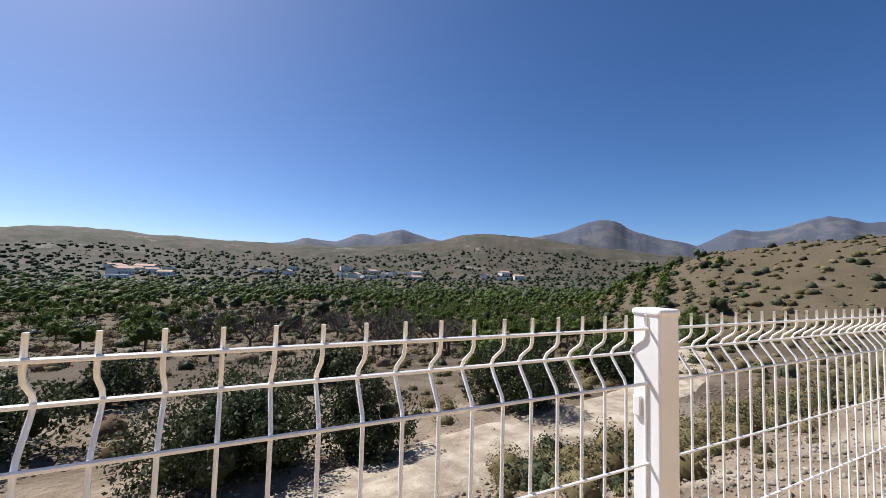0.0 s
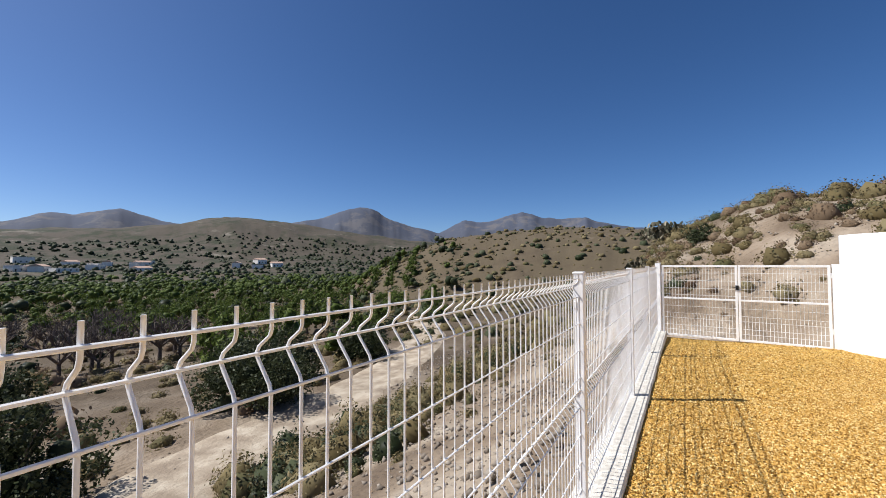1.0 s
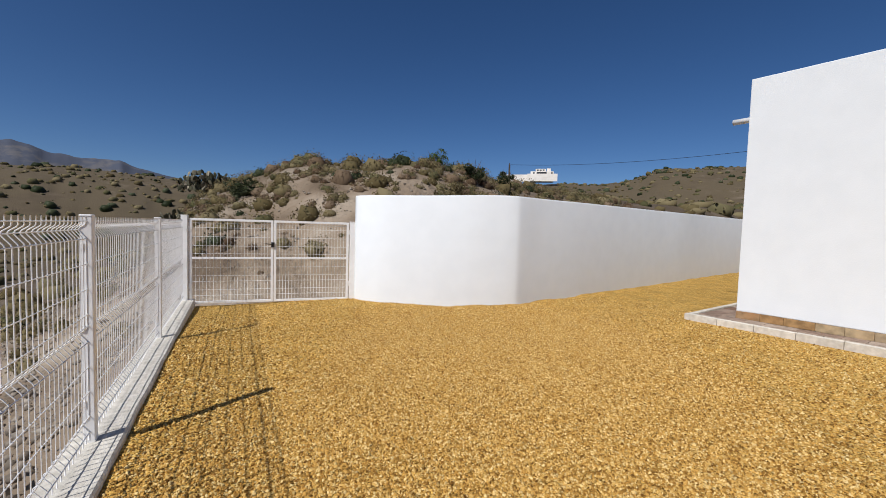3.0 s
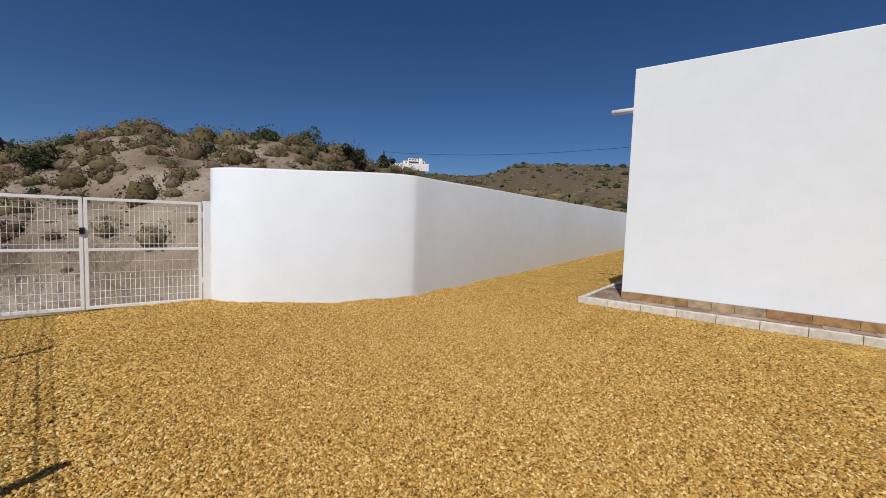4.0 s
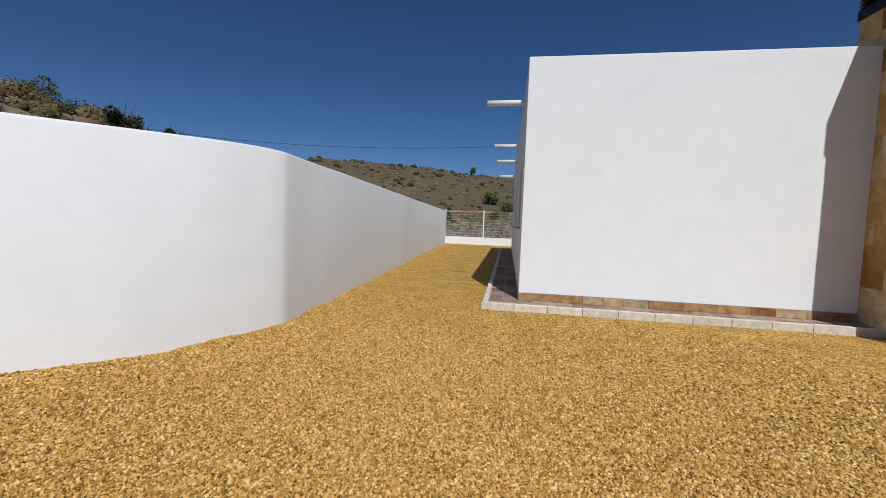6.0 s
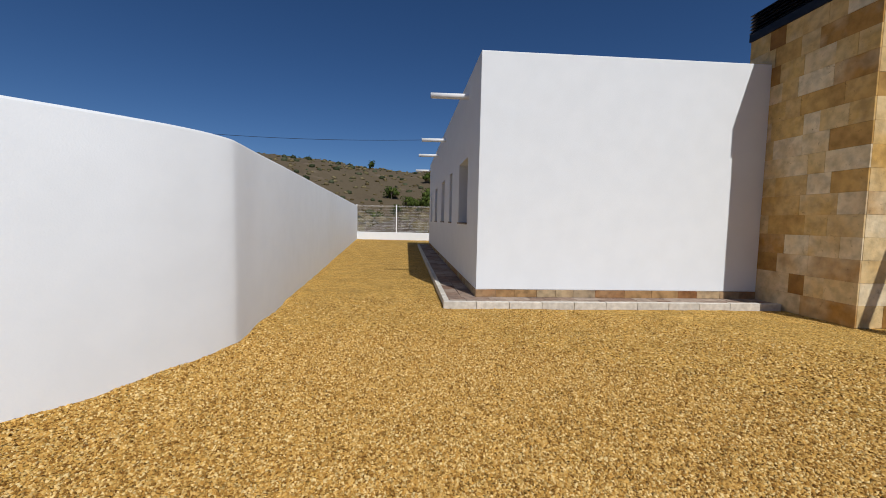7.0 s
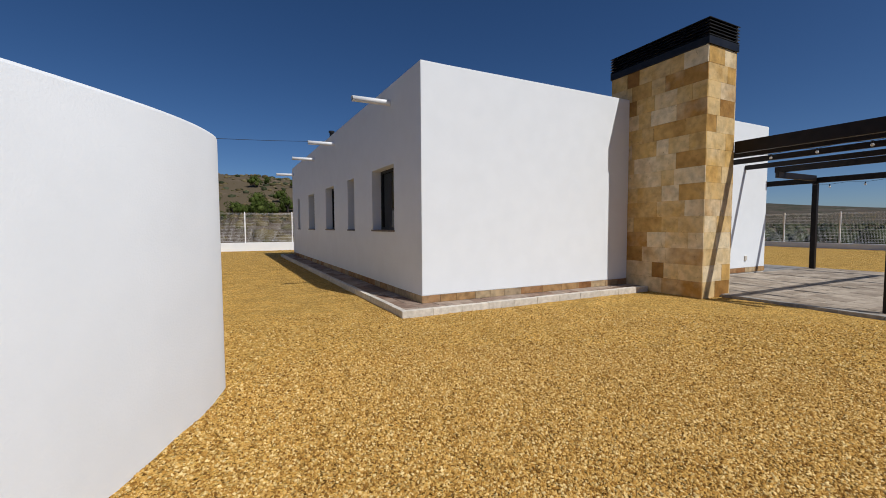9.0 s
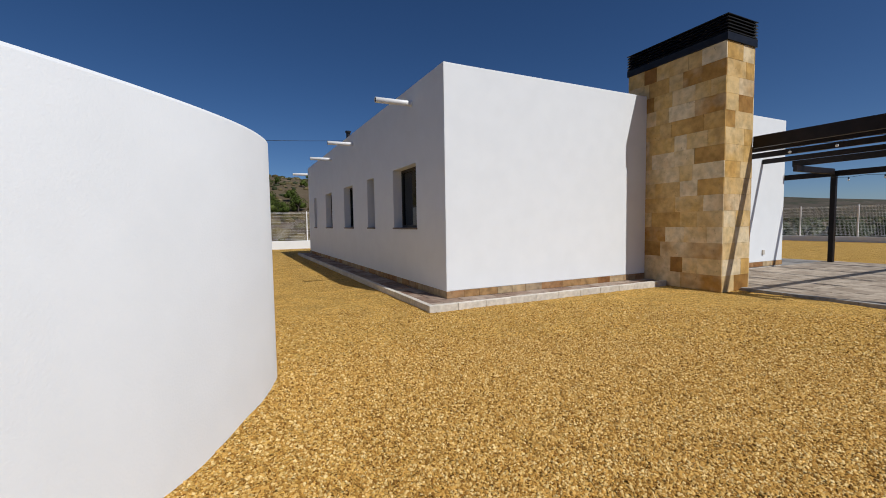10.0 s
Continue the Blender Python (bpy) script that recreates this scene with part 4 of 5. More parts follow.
def limb_mesh(name, parent, height, spread, n=7, r=.06, material=None):
    bm = bmesh.new()
    top = Vector((0, 0, height * .35))
    rod(bm, (0, 0, -.15), top, r, 8, r * .7)
    for i in range(n):
        a = 2 * math.pi * i / n + random.uniform(-.3, .3)
        q = Vector((math.cos(a) * spread * random.uniform(.35, .7), math.sin(a) * spread * random.uniform(.35, .7), height * random.uniform(.6, .9)))
        mid = top.lerp(q, .5) + Vector((0, 0, -.06 * height))
        rod(bm, top, mid, r * .5, 6, r * .33)
        rod(bm, mid, q, r * .33, 5, r * .1)
    return part(name, bm, material or BARK, parent)


def on_ground(x, y):
    return float(ground_z(np.array([x]), np.array([y]))[0])


def bush(name, x, y, rad, h, n, leaf, material, label, category="bush", group="", lobes=14):
    t = thing(name, label, category, group, pose(x, y, on_ground(x, y) - .05))
    limb_mesh("trunk", t, h, rad, 8, .05)
    p = clump_points(n, lobes, rad * .72, rad * .42, h * .95)
    leaf_mesh("foliage", leaf_quads(p, leaf * .85), material, t, lumps(p[:lobes] * np.array([.6, .6, .75]), rng.uniform(.12, .22, (lobes, 3)) * rad))
    return t


random.seed(21)
OL = "dense dark grey-green bush beside the dirt track"
bush("bush", 2.3, 13.6, 3.1, 3.1, 15000, .075, LEAF_OLIVE, OL, lobes=30)
bush("bush", 5.7, 13.0, 2.0, 2.8, 8500, .075, LEAF_OLIVE, OL, lobes=16)
bush("bush", 14.2, 14.3, 2.6, 3.1, 12000, .08, LEAF_OLIVE, OL, lobes=20)
bush("bush", 17.6, 16.6, 2.6, 3.0, 6500, .11, LEAF_OLIVE, OL, lobes=14)
bush("bush", -4.2, 19.5, 2.8, 2.8, 4500, .12, LEAF_OLIVE, OL, lobes=18)
bush("bush", -1.5, 26.0, 2.4, 2.6, 3000, .14, LEAF_OLIVE, OL, lobes=14)
bush("bush", 24.5, 16.6, 2.8, 2.9, 5000, .13, LEAF_OLIVE, OL, lobes=12)
bush("bush", 9.5, 25.0, 2.2, 2.4, 3000, .13, LEAF_OLIVE, OL, lobes=12)


def dirt_track():
    way = [(-9, 9.5), (-3, 9.0), (2, 9.6), (5.4, 10.0), (8.5, 10.9), (12.4, 11.3), (15.6, 11.0), (18.6, 11.6), (23.7, 12.4), (31, 14.5), (42, 19), (56, 27)]
    pts = []
    for i in range(len(way) - 1):
        p0, p1, p2, p3 = (Vector(way[max(0, min(len(way) - 1, i + k))]) for k in (-1, 0, 1, 2))
        for s in range(10):
            t = s / 10
            pts.append(.5 * ((2 * p1) + (p2 - p0) * t + (2 * p0 - 5 * p1 + 4 * p2 - p3) * t * t + (3 * p1 - p0 - 3 * p2 + p3) * t ** 3))
    bm = bmesh.new()
    rows = []
    for i, p in enumerate(pts):
        d = (pts[min(i + 1, len(pts) - 1)] - pts[max(i - 1, 0)]).normalized()
        nrm = Vector((-d.y, d.x))
        row = []
        for k in range(9):
            u = (k / 8 - .5) * (3.8 + 2.2 * noise.noise((i * .16, 0, 0 if k < 4 else 5)))
            c = p + nrm * u
            rut = -.05 * math.exp(-((abs(u) - .8) / .25) ** 2)
            row.append(bm.verts.new((c.x, c.y, on_ground(c.x, c.y) + (.10 + rut + .03 * noise.noise((c.x, c.y, 0)) if 0 < k < 8 else -.12))))
        rows.append(row)
    for a, b in zip(rows, rows[1:]):
        for k in range(8):
            bm.faces.new((a[k], a[k + 1], b[k + 1], b[k])).smooth = True
    bmesh.ops.recalc_face_normals(bm, faces=bm.faces)
    return tagged(part("dirt_track", bm, TRACK_M), "pale rutted dirt track winding through the dry valley", "track", kind="structure")


dirt_track()


def almond_tree(seed):
    random.seed(seed)
    t = thing("almond_tree", "green almond tree standing in the orchard", "tree", "orchard trees")
    limb_mesh("trunk", t, 3.0, 1.7, 6, .11)
    p = clump_points(420, 11, 1.25, .72, 2.6)
    p[:, 2] += .75
    leaf_mesh("crown", leaf_quads(p, .125), LEAF_GREEN, t, lumps(p[:7] * np.array([.7, .7, .9]), rng.uniform(.38, .6, (7, 3))))
    return t


def orchard():
    kinds = [almond_tree(s) for s in range(5)]
    far = []
    used = 0
    ang = radians(24)
    spots = []
    for i in range(-60, 80):
        for j in range(-60, 80):
            u, v = i * 5.6 + random.uniform(-.7, .7), j * 5.6 + random.uniform(-.7, .7)
            x, y = u * math.cos(ang) - v * math.sin(ang), u * math.sin(ang) + v * math.cos(ang)
            r, az = math.hypot(x - 4, y + 1.5), math.degrees(math.atan2(y + 1.5, x - 4))
            if not (24 < r < 330 and 26 < az < 112):
                continue
            keep = .92 if 26 < az < 66 and r > 40 else .3 if r < 95 else .55
            if r < 40:
                keep = .3 if az < 70 else .06
            if noise.noise((x * .02, y * .02, 4)) < -.18:
                keep *= .15
            if random.random() < keep:
                spots.append((r, x, y))
    spots.sort()
    heights = ground_z([c[1] for c in spots], [c[2] for c in spots])
    for (r, x, y), gz in zip(spots, heights):
        s = random.uniform(.75, 1.2)
        m = pose(x, y, gz, 0, 0, random.uniform(0, 360)) @ Matrix.Diagonal((s, s, s * random.uniform(.85, 1.1), 1))
        if used < 5:
            kinds[used].matrix_world = m
            used += 1
        elif used < 200:
            c = copy_thing(kinds[used % 5], pose(x, y, gz, 0, 0, random.uniform(0, 360)))
            c.scale = (s, s, s)
            used += 1
        else:
            far.append((x, y, gz, s))
    pts, hearts = [], []
    for x, y, z, s in far:
        p = clump_points(26, 6, 1.2, .8, 2.6) * s
        p[:, 2] += .7
        p += np.array([x, y, z])
        pts.append(p)
        hearts.append(lumps((p[:2] + p.mean(0)) / 2, rng.uniform(.7, 1.15, (2, 3)) * s))
    ob = leaf_mesh("far_orchard", leaf_quads(np.concatenate(pts), .27, .7), LEAF_GREEN, None, np.concatenate(hearts))
    tagged(ob, "rows of green orchard trees farther down the valley", "orchard", kind="stuff")


orchard()


def scatter(name, label, count, region, size, leaves, leaf, material, lobes=0, flat=.62, heart=1.0):
    """Many plants in one object; region gives places (x, y). With lobes they are open bushes, without them low domes."""
    out, hearts = [], []
    places = np.array(region(count))
    for (x, y), gz in zip(places, ground_z(places[:, 0], places[:, 1])):
        s = size[0] + (size[1] - size[0]) * random.random() ** 1.5
        k = leaf * (s / (.5 * (size[0] + size[1]))) ** .6
        at = np.array([x, y, gz - .04])
        if lobes:
            p = clump_points(leaves, lobes, s * .55, s * .42, s * flat)
            v = leaf_quads(p, np.full(leaves, k))
            h = lumps(p[:3] * np.array([.6, .6, .8]) + at, np.full((3, 3), s * .30) * rng.uniform(.7, 1.2, (3, 1)))
        else:
            top = s * flat * random.uniform(.85, 1.35)
            v = dome_leaves(leaves, s * 1.6, top, k)
            h = lumps([at + np.array([0, 0, top * .08])], [(s * .70 * heart, s * .62 * heart, top * .82 * heart)])
        out.append(v + at)
        hearts.append(h)
    ob = leaf_mesh(name, np.concatenate(out), material, None, np.concatenate(hearts))
    return tagged(ob, label, "scrub", kind="stuff")


def polar(az0, az1, r0, r1, ok=None, power=.5):
    def gen(n):
        out = []
        tries = 0
        while len(out) < n and tries < n * 30:
            tries += 1
            a = radians(random.uniform(az0, az1))
            r = r0 + (r1 - r0) * random.random() ** power
            x, y = CENTRE[0] + r * math.cos(a), CENTRE[1] + r * math.sin(a)
            if ok is None or ok(x, y):
                out.append((x, y))
        return out
    return gen


def off_plot(x, y):
    wx = float(wall_x(y)) + .5 if y < -3.6 else 11.9
    return (x > wx + .3 and fence_q(x, y) < 3) or fence_q(x, y) > 1.6 or y < -30


def off_track(x, y):
    return off_plot(x, y) and not (8.2 < y - 0.03 * (x - 5) < 13.2 and -12 < x < 28)


def bank(n):
    out = []
    while len(out) < n:
        y = random.uniform(-19, 1.2)
        x = (float(wall_x(y)) if y < -3.6 else 11.6) + 1.3 + 10 * random.random() ** .6
        if fence_q(x, y) < 1.0:
            out.append((x, y))
    return out


def band(n):
    out = []
    while len(out) < n:
        c = FENCE_A + FENCE_DIR * random.uniform(6, 27) + FENCE_OUT * random.gauss(8.1, .75)
        out.append((c.x, c.y))
    return out


random.seed(31)
scatter("near_scrub", "low dry olive-brown scrub on the hill behind the yard", 700, polar(-62, 6, 9, 27, off_plot), (.22, .95), 150, 0.034, LEAF_DRY, heart=.8)
scatter("near_brown_scrub", "brown leafless scrub on the hill behind the yard", 520, polar(-64, 8, 9, 30, off_plot), (.2, .8), 130, 0.03, LEAF_BROWN, heart=.8)
scatter("near_dark_scrub", "dark grey-green scrub on the hill behind the yard", 130, polar(-62, 4, 10, 27, off_plot), (.25, .8), 150, 0.034, LEAF_OLIVE, heart=.8)
scatter("bank_scrub", "tufts of dry scrub on the bank behind the gate", 170, bank, (.15, .55), 110, 0.026, LEAF_DRY, heart=.8)
scatter("bank_brown_scrub", "tufts of brown scrub on the bank behind the gate", 150, bank, (.12, .45), 100, 0.022, LEAF_BROWN, heart=.8)
scatter("slope_scrub", "dry olive scrub on the sandy slope below the fence", 380, polar(-4, 78, 6, 40, off_track), (.25, 1.0), 150, 0.04, LEAF_DRY, heart=.8)
scatter("trackside_scrub", "band of dry olive scrub between the slope and the track", 210, band, (.4, 1.2), 210, 0.042, LEAF_DRY, 0, .75, heart=.8)
scatter("slope_dark_scrub", "dark olive bushes on the slope below the fence", 70, band, (.45, 1.1), 210, 0.042, LEAF_OLIVE, 0, .75, heart=.8)
scatter("valley_scrub", "grey-green scrub on the valley floor", 900, polar(20, 112, 18, 130, off_track), (.5, 2.0), 50, 0.1, LEAF_OLIVE, heart=.7)
scatter("valley_brown_scrub", "brown leafless bushes on the valley floor", 1500, polar(34, 112, 17, 150, off_track), (.5, 1.8), 44, 0.09, LEAF_BROWN, heart=.65)
scatter("valley_dry_scrub", "dry straw-coloured tussocks on the valley floor", 900, polar(34, 112, 17, 120, off_track), (.4, 1.5), 44, 0.085, LEAF_DRY, heart=.65)
scatter("valley_green_scrub", "green bushes and young trees on the valley floor", 800, polar(22, 112, 45, 330, off_track), (1.2, 3.2), 44, 0.17, LEAF_GREEN, 5, .8)
scatter("valley_dark_trees", "dark green trees and tall bushes on the valley floor", 260, polar(22, 112, 34, 260, off_track), (2.0, 4.8), 110, 0.17, LEAF_OLIVE, 7, .75)
scatter("hill_scrub", "olive scrub dotted over the dry hillsides", 6200, polar(-102, 38, 27, 260, off_plot, .7), (.4, 1.8), 9, 0.15, LEAF_DRY, 0, .5)
scatter("hill_dark_scrub", "dark green bushes dotted over the dry hillsides", 1900, polar(-102, 42, 60, 280, off_plot, .7), (.5, 2.2), 10, 0.17, LEAF_OLIVE, 0, .6)
scatter("far_trees", "dark trees scattered over the far side of the valley", 3800, polar(20, 112, 240, 740, None, .75), (1.6, 5.5), 9, 0.55, LEAF_OLIVE, 0, .75)
scatter("far_green_trees", "green groves on the far side of the valley", 1200, polar(20, 112, 230, 430, None, .6), (2.2, 5.0), 9, 0.5, LEAF_GREEN, 0, .7)
scatter("west_scrub", "dark scrub on the plain beyond the terrace", 1500, polar(-172, -140, 45, 420, None, .7), (.8, 3), 8, 0.3, LEAF_OLIVE)


def bare_trees():
    """Leafless almond trees in the brown field."""
    random.seed(44)
    first = None
    for k in range(46):
        a, r = radians(random.uniform(60, 92)), random.uniform(34, 78)
        x, y = CENTRE[0] + r * math.cos(a), CENTRE[1] + r * math.sin(a)
        m = pose(x, y, on_ground(x, y), 0, 0, random.uniform(0, 360))
        if first is None:
            first = thing("bare_tree", "leafless grey almond tree standing in the brown field", "tree", "bare trees")
            bm = bmesh.new()
            top = Vector((0, 0, .8))
            rod(bm, (0, 0, -.2), top, .13, 7, .10)
            for i in range(6):
                a2 = i * 1.05 + random.uniform(-.3, .3)
                q = top + Vector((math.cos(a2) * .8, math.sin(a2) * .8, random.uniform(.7, 1.1)))
                rod(bm, top, q, .075, 5, .05)
                for j in range(4):
                    w = q + Vector((random.uniform(-.5, .5) + .4 * math.cos(a2), random.uniform(-.5, .5) + .4 * math.sin(a2), random.uniform(.3, .9)))
                    rod(bm, q, w, .042, 4, .022)
                    for h in range(3):
                        rod(bm, w, w + Vector((random.uniform(-.4, .4), random.uniform(-.4, .4), random.uniform(.1, .5))), .022, 3, .012)
            part("trunk", bm, BARK, first, "bare grey trunk with forked twigs")
            o = first
            o.matrix_world = m
        else:
            o = copy_thing(first, m)
        o.scale = (random.uniform(.8, 1.25),) * 3


bare_trees()

# shrubs that stand up on the crest of the near hill
for bx, by, br, bh, lab in ((20.5, -12.3, .75, 1.5, "upright green shrub on the crest of the hill"), (16.4, -11.5, .58, 1.2, "dark green shrub on the crest of the hill"), (16.8, -13.7, .5, 1.05, "spiky grey-green shrub on the crest of the hill"), (20.6, -3.3, .75, .7, "rounded dark shrub on the shoulder of the hill"), (13.9, -8.6, .7, .8, "rounded brown-green shrub on the bank behind the wall")):
    bush("shrub", bx, by, br, bh, 1500, .055, LEAF_OLIVE if "dark" in lab or "grey" in lab else LEAF_DRY if "brown" in lab else LEAF_GREEN, lab, "shrub", lobes=9)

# trees on the pale slope behind the rear fence
random.seed(12)
slope_tree = None
for k in range(16):
    a, r = radians(random.uniform(-98, -83)), random.uniform(95, 190)
    x, y = CENTRE[0] + r * math.cos(a), CENTRE[1] + r * math.sin(a)
    if slope_tree is None:
        slope_tree = thing("slope_tree", "dark green tree on the pale slope behind the fence", "tree", "slope trees")
        limb_mesh("trunk", slope_tree, 3.0, 1.7, 6, .11)
        cp = clump_points(700, 10, 1.3, .85, 2.6)
        cp[:, 2] += .6
        leaf_mesh("crown", leaf_quads(cp, .13), LEAF_GREEN, slope_tree, lumps(cp[:8] * np.array([.75, .75, .9]), rng.uniform(.4, .7, (8, 3))))
        o = slope_tree
        o.matrix_world = pose(x, y, on_ground(x, y))
    else:
        o = copy_thing(slope_tree, pose(x, y, on_ground(x, y), 0, 0, random.uniform(0, 360)))
    o.scale = (random.uniform(.9, 1.9),) * 3


# ---- prickly pears at the foot of the hill ----
CACTUS = by_piece("cactus_pads", [(0.035, 0.036, 0.022), (0.10, 0.095, 0.06), (0.34, 0.30, 0.22)], 0.6, 8, 0.3, 0.3)


def prickly_pear(x, y, w, h, n):
    t = thing("prickly_pear", "sprawling prickly pear cactus with grey-green pads", "cactus", "prickly pears", pose(x, y, on_ground(x, y)))
    pad = None
    for i in range(n):
        a, r = random.uniform(0, 6.28), w * math.sqrt(random.random())
        m = pose(r * math.cos(a), r * math.sin(a), random.uniform(.05, h) * (1 - .5 * (r / w) ** 2), random.uniform(-35, 35), random.uniform(-35, 35), random.uniform(0, 360))
        if pad is None:
            b = bmesh.new()
            bmesh.ops.create_uvsphere(b, u_segments=9, v_segments=6, radius=1)
            for v in b.verts:
                k = 1 + .25 * v.co.z
                v.co = Vector((v.co.x * .085 * k, v.co.y * .018, v.co.z * .12 + .09))
            pad = part("pad", b, CACTUS, t)
            o = pad
        else:
            o = new("pad", pad.data)
            o.parent = t
        o.matrix_basis = m
    return t


random.seed(8)
prickly_pear(23.5, -2.3, 1.15, .9, 210)
prickly_pear(22.0, -1.1, .6, .5, 60)


# ---- far buildings ----
FAR_WALL = mat("far_whitewash", [(0.78, 0.72, 0.64), (0.86, 0.81, 0.74)], .6, 0.9, big=.06)
FAR_ROOF = mat("clay_roof", [(0.42, 0.28, 0.21), (0.54, 0.38, 0.29)], .8, 0.9)
# near-black for far doors, windows and porch: shade of openings put into the colour
FAR_DARK = mat("shaded_opening", [(0.03, 0.03, 0.035), (0.05, 0.05, 0.055)], 2, 0.6)


def farmhouse(x, y, w, d, h, yaw, tiled, label):
    t = thing("farmhouse", label, "house", "valley houses", pose(x, y, on_ground(x, y), 0, 0, yaw))
    part("wall", boxed(-w / 2, w / 2, -d / 2, d / 2, -1.5, h), FAR_WALL, t)
    if tiled:
        b = bmesh.new()
        q = [(-w / 2 - .3, -d / 2 - .3, h), (w / 2 + .3, -d / 2 - .3, h), (w / 2 + .3, d / 2 + .3, h), (-w / 2 - .3, d / 2 + .3, h), (-w / 2 - .3, 0, h + d * .2), (w / 2 + .3, 0, h + d * .2)]
        v = [b.verts.new(c) for c in q]
        for f in ((0, 1, 5, 4), (2, 3, 4, 5), (1, 2, 5), (3, 0, 4), (3, 2, 1, 0)):
            b.faces.new([v[k] for k in f])
        part("roof", b, FAR_ROOF, t)
    else:
        part("parapet", boxed(-w / 2 - .1, w / 2 + .1, -d / 2 - .1, d / 2 + .1, h + .002, h + .5), FAR_WALL, t)
    n = max(2, int(w / 4))
    for side in (-1, 1):
        for i in range(n):
            cx = -w / 2 + w * (i + .5) / n
            yy = side * d / 2
            part("door" if i == 0 else "window", boxed(cx - .6, cx + .6, min(yy, yy + side * .06), max(yy, yy + side * .06), 0 if i == 0 else 1.1, 2.3), FAR_DARK, t)
    return t


random.seed(19)
for a0, a1, r0, r1, n in ((88, 96, 430, 560, 9), (58, 69, 480, 620, 13), (43, 50, 520, 620, 4), (74, 84, 520, 640, 4)):
    for i in range(n):
        a, r = radians(random.uniform(a0, a1)), random.uniform(r0, r1)
        farmhouse(CENTRE[0] + r * math.cos(a), CENTRE[1] + r * math.sin(a), random.uniform(9, 22), random.uniform(7, 11), random.uniform(3, 6), random.uniform(-30, 60), random.random() < .5, "whitewashed farmhouse across the valley")


def villa():
    a = radians(-47.6)
    x, y = 2.1 + 185 * math.cos(a), -.4 + 185 * math.sin(a)
    t = thing("villa", "white flat-roofed villa with terraces on the hilltop", "house", m=pose(x, y, 1.45 + 185 * math.tan(radians(7.15)), 0, 0, 42.4) @ Matrix.Scale(.64, 4))
    part("lower_storey", boxed(-7.5, 7.5, -4, 4, -4, 2.6, bevel=.05), FAR_WALL, t)
    part("upper_storey", boxed(-2.5, 4.2, -3.6, 3, 2.602, 4.4, bevel=.05), FAR_WALL, t)
    part("stair_tower", boxed(-5.6, -3.2, -3, 2, 2.602, 4.8, bevel=.05), FAR_WALL, t)
    part("terrace_wall", boxed(-10, 9.5, 4.3, 4.6, -4, 1.0, bevel=.03), FAR_WALL, t)
    # dark slab on the wall painted as the porch's shade, no recess behind it
    part("porch_shade", boxed(-3.0, 3.5, 4.001, 4.06, .9, 2.3), FAR_DARK, t)
    for cx in (-6.3, 5.4):
        part("window", boxed(cx - .55, cx + .55, 4.001, 4.06, 1.0, 2.0), FAR_DARK, t)
    for cx in (-.9, 1.0, 2.9):
        part("window", boxed(cx - .6, cx + .6, 3.001, 3.06, 3.1, 4.0), FAR_DARK, t)
    part("garden_wall", boxed(7.6, 26, -.15, .15, -4, 1.0), FAR_WALL, t)
    return t


villa()
WOOD_POLE = mat("weathered_pole_wood", [(0.05, 0.04, 0.03), (0.10, 0.08, 0.06)], 6, 0.9)
pa = radians(-43.1)
pole_x, pole_y = 2.1 + 62 * math.cos(pa), -.4 + 62 * math.sin(pa)
POLE_TOP = 1.45 + 62 * math.tan(radians(8.6))
t = thing("utility_pole", "dark wooden utility pole on the hillside", "pole")
part("shaft", rod(bmesh.new(), (pole_x, pole_y, 1), (pole_x, pole_y, POLE_TOP), .16, 10, .12), WOOD_POLE, t)
part("insulator", rod(bmesh.new(), (pole_x, pole_y, POLE_TOP), (pole_x, pole_y, POLE_TOP + .25), .05, 8), WOOD_POLE, t)
cable = thing("overhead_cable", "dark overhead cable slung across the sky behind the house", "cable")
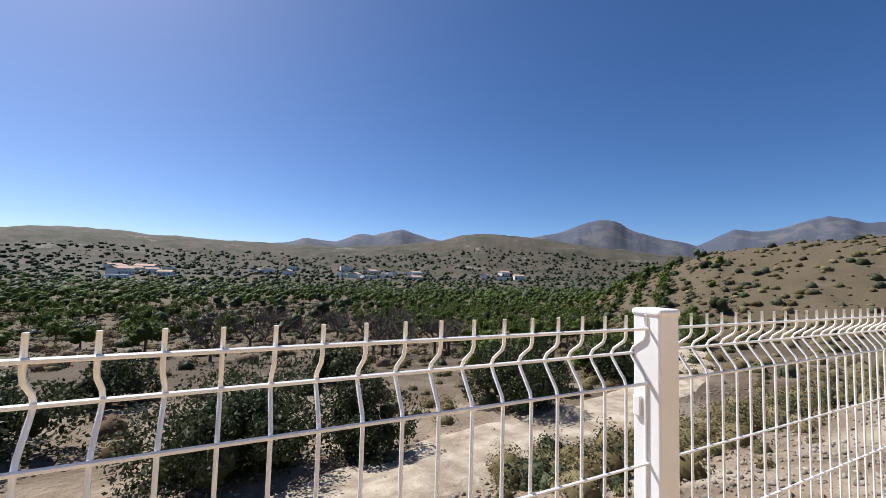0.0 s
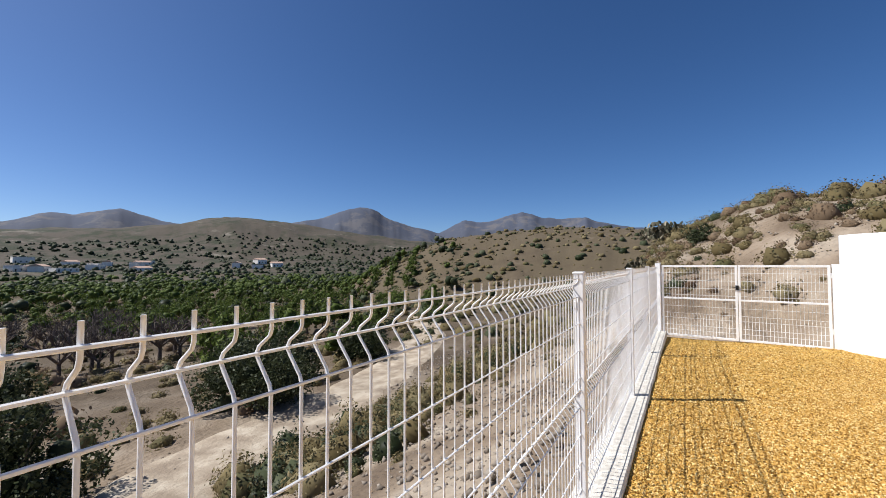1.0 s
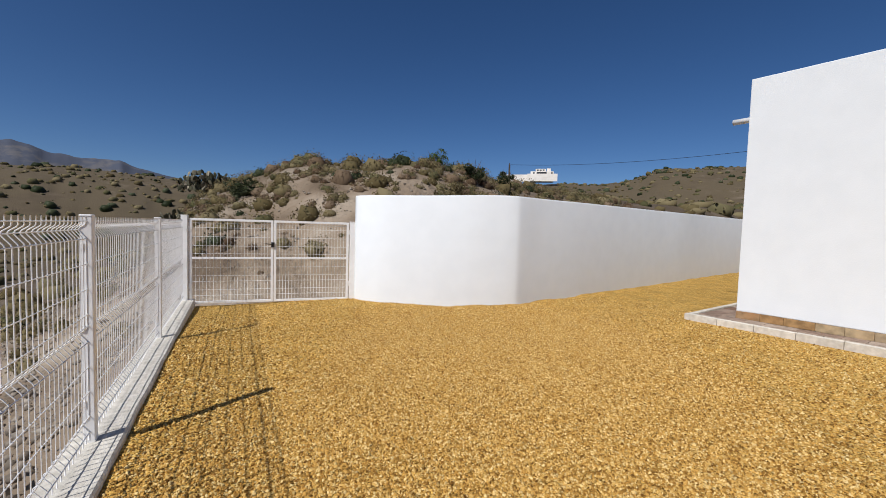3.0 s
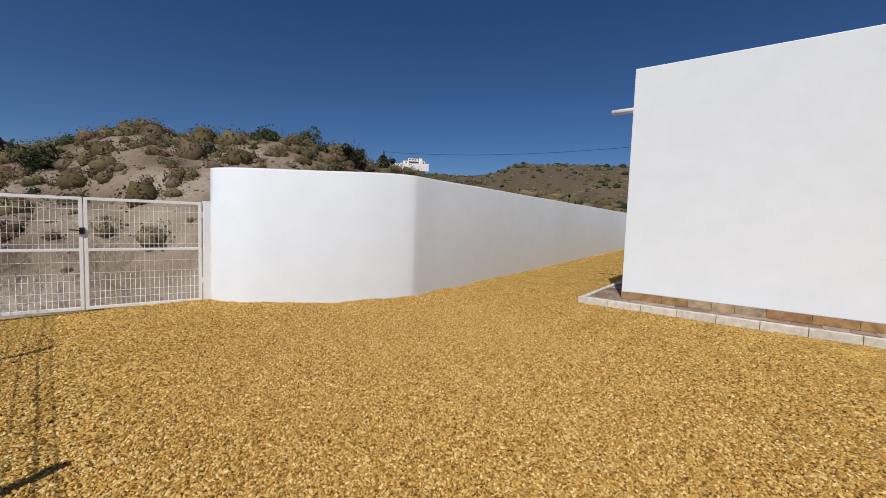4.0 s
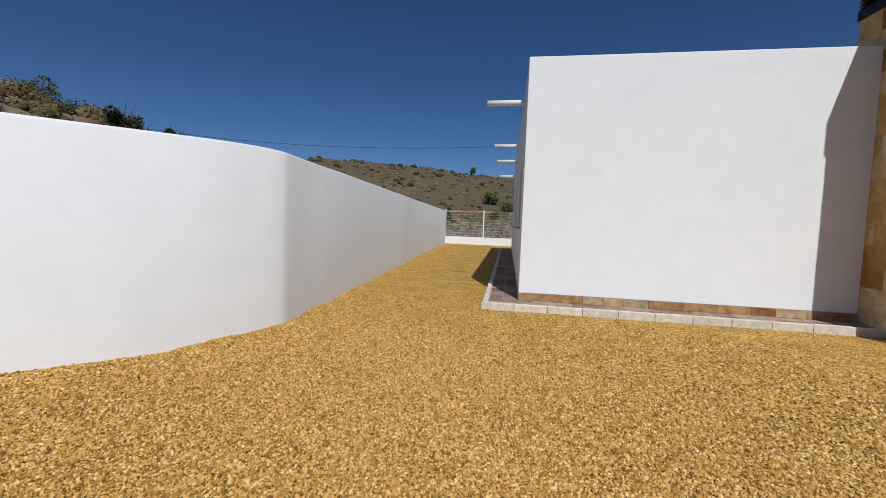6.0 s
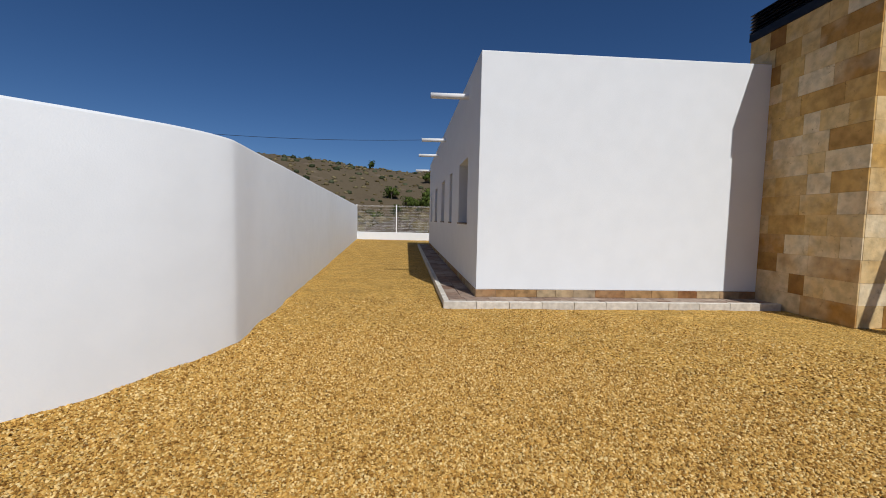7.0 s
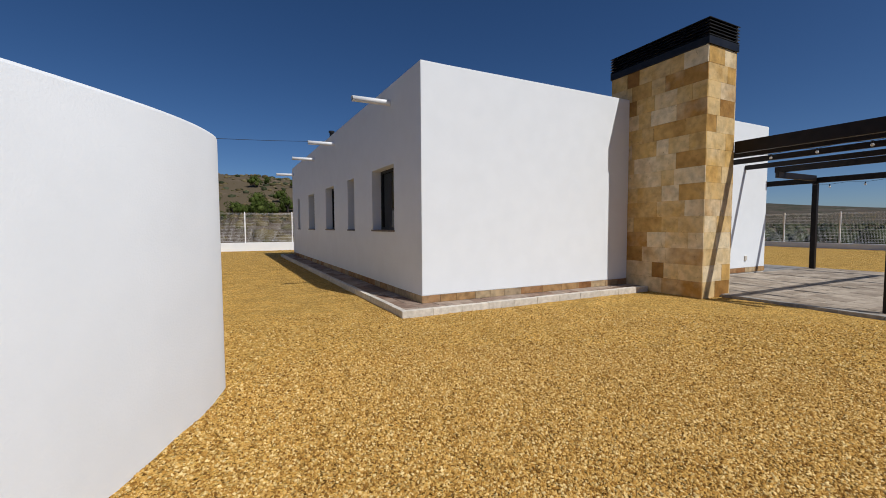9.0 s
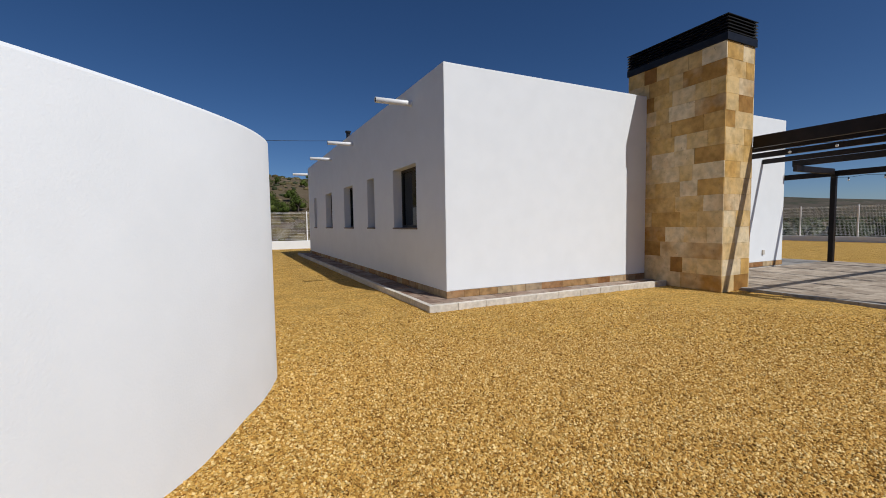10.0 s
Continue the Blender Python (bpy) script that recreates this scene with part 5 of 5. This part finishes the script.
far_end = Vector((-6, -46, 10.6))
near_end = Vector((pole_x, pole_y, POLE_TOP))
part("wire", tube(bmesh.new(), [near_end.lerp(far_end, k / 24) - Vector((0, 0, 1.6 * 4 * (k / 24) * (1 - k / 24))) for k in range(25)], .021, 5), BLACK_PIPE, cable)


# ---- loose stones on the slope below the fence and on the bank ----
ROCK = by_piece("pale_rubble", [(0.17, 0.14, 0.11), (0.27, 0.225, 0.18), (0.38, 0.33, 0.27)], 0.9, 12, 0.4, 0.3)


def rubble(name, label, places, size):
    p = np.array(places)
    n = len(p)
    z = ground_z(p[:, 0], p[:, 1])
    s = size[0] + (size[1] - size[0]) * rng.uniform(0, 1, n) ** 3
    base = np.array([(1, 0, 0), (0, 1, 0), (-1, 0, 0), (0, -1, 0), (.2, .1, .8), (0, 0, -.6)], float)
    v = base[None] * rng.uniform(.6, 1.2, (n, 6, 1)) + rng.normal(0, .18, (n, 6, 3))
    a = rng.uniform(0, 2 * math.pi, n)
    ca, sa = np.cos(a)[:, None], np.sin(a)[:, None]
    v = np.stack([v[..., 0] * ca - v[..., 1] * sa, v[..., 0] * sa + v[..., 1] * ca, v[..., 2]], -1) * s[:, None, None]
    v += np.stack([p[:, 0], p[:, 1], z + s * .2], 1)[:, None]
    tri = np.array([(0, 1, 4), (1, 2, 4), (2, 3, 4), (3, 0, 4), (1, 0, 5), (2, 1, 5), (3, 2, 5), (0, 3, 5)])
    f = (np.arange(n) * 6)[:, None, None] + tri[None]
    return tagged(mesh_np(name, v.reshape(-1, 3), f.ravel(), np.full(n * 8, 3), ROCK), label, "stones", kind="stuff")


def below_fence(n):
    out = []
    while len(out) < n:
        s, q = random.uniform(-3, 26), .5 + 13 * random.random() ** 1.4
        c = FENCE_A + FENCE_DIR * s + FENCE_OUT * q
        out.append((c.x, c.y))
    return out


random.seed(77)
rubble("slope_rubble", "pale loose stones scattered over the sandy slope", below_fence(9000), (.015, .11))
rubble("bank_rubble", "pale loose stones scattered over the bank", bank(1800), (.015, .08))
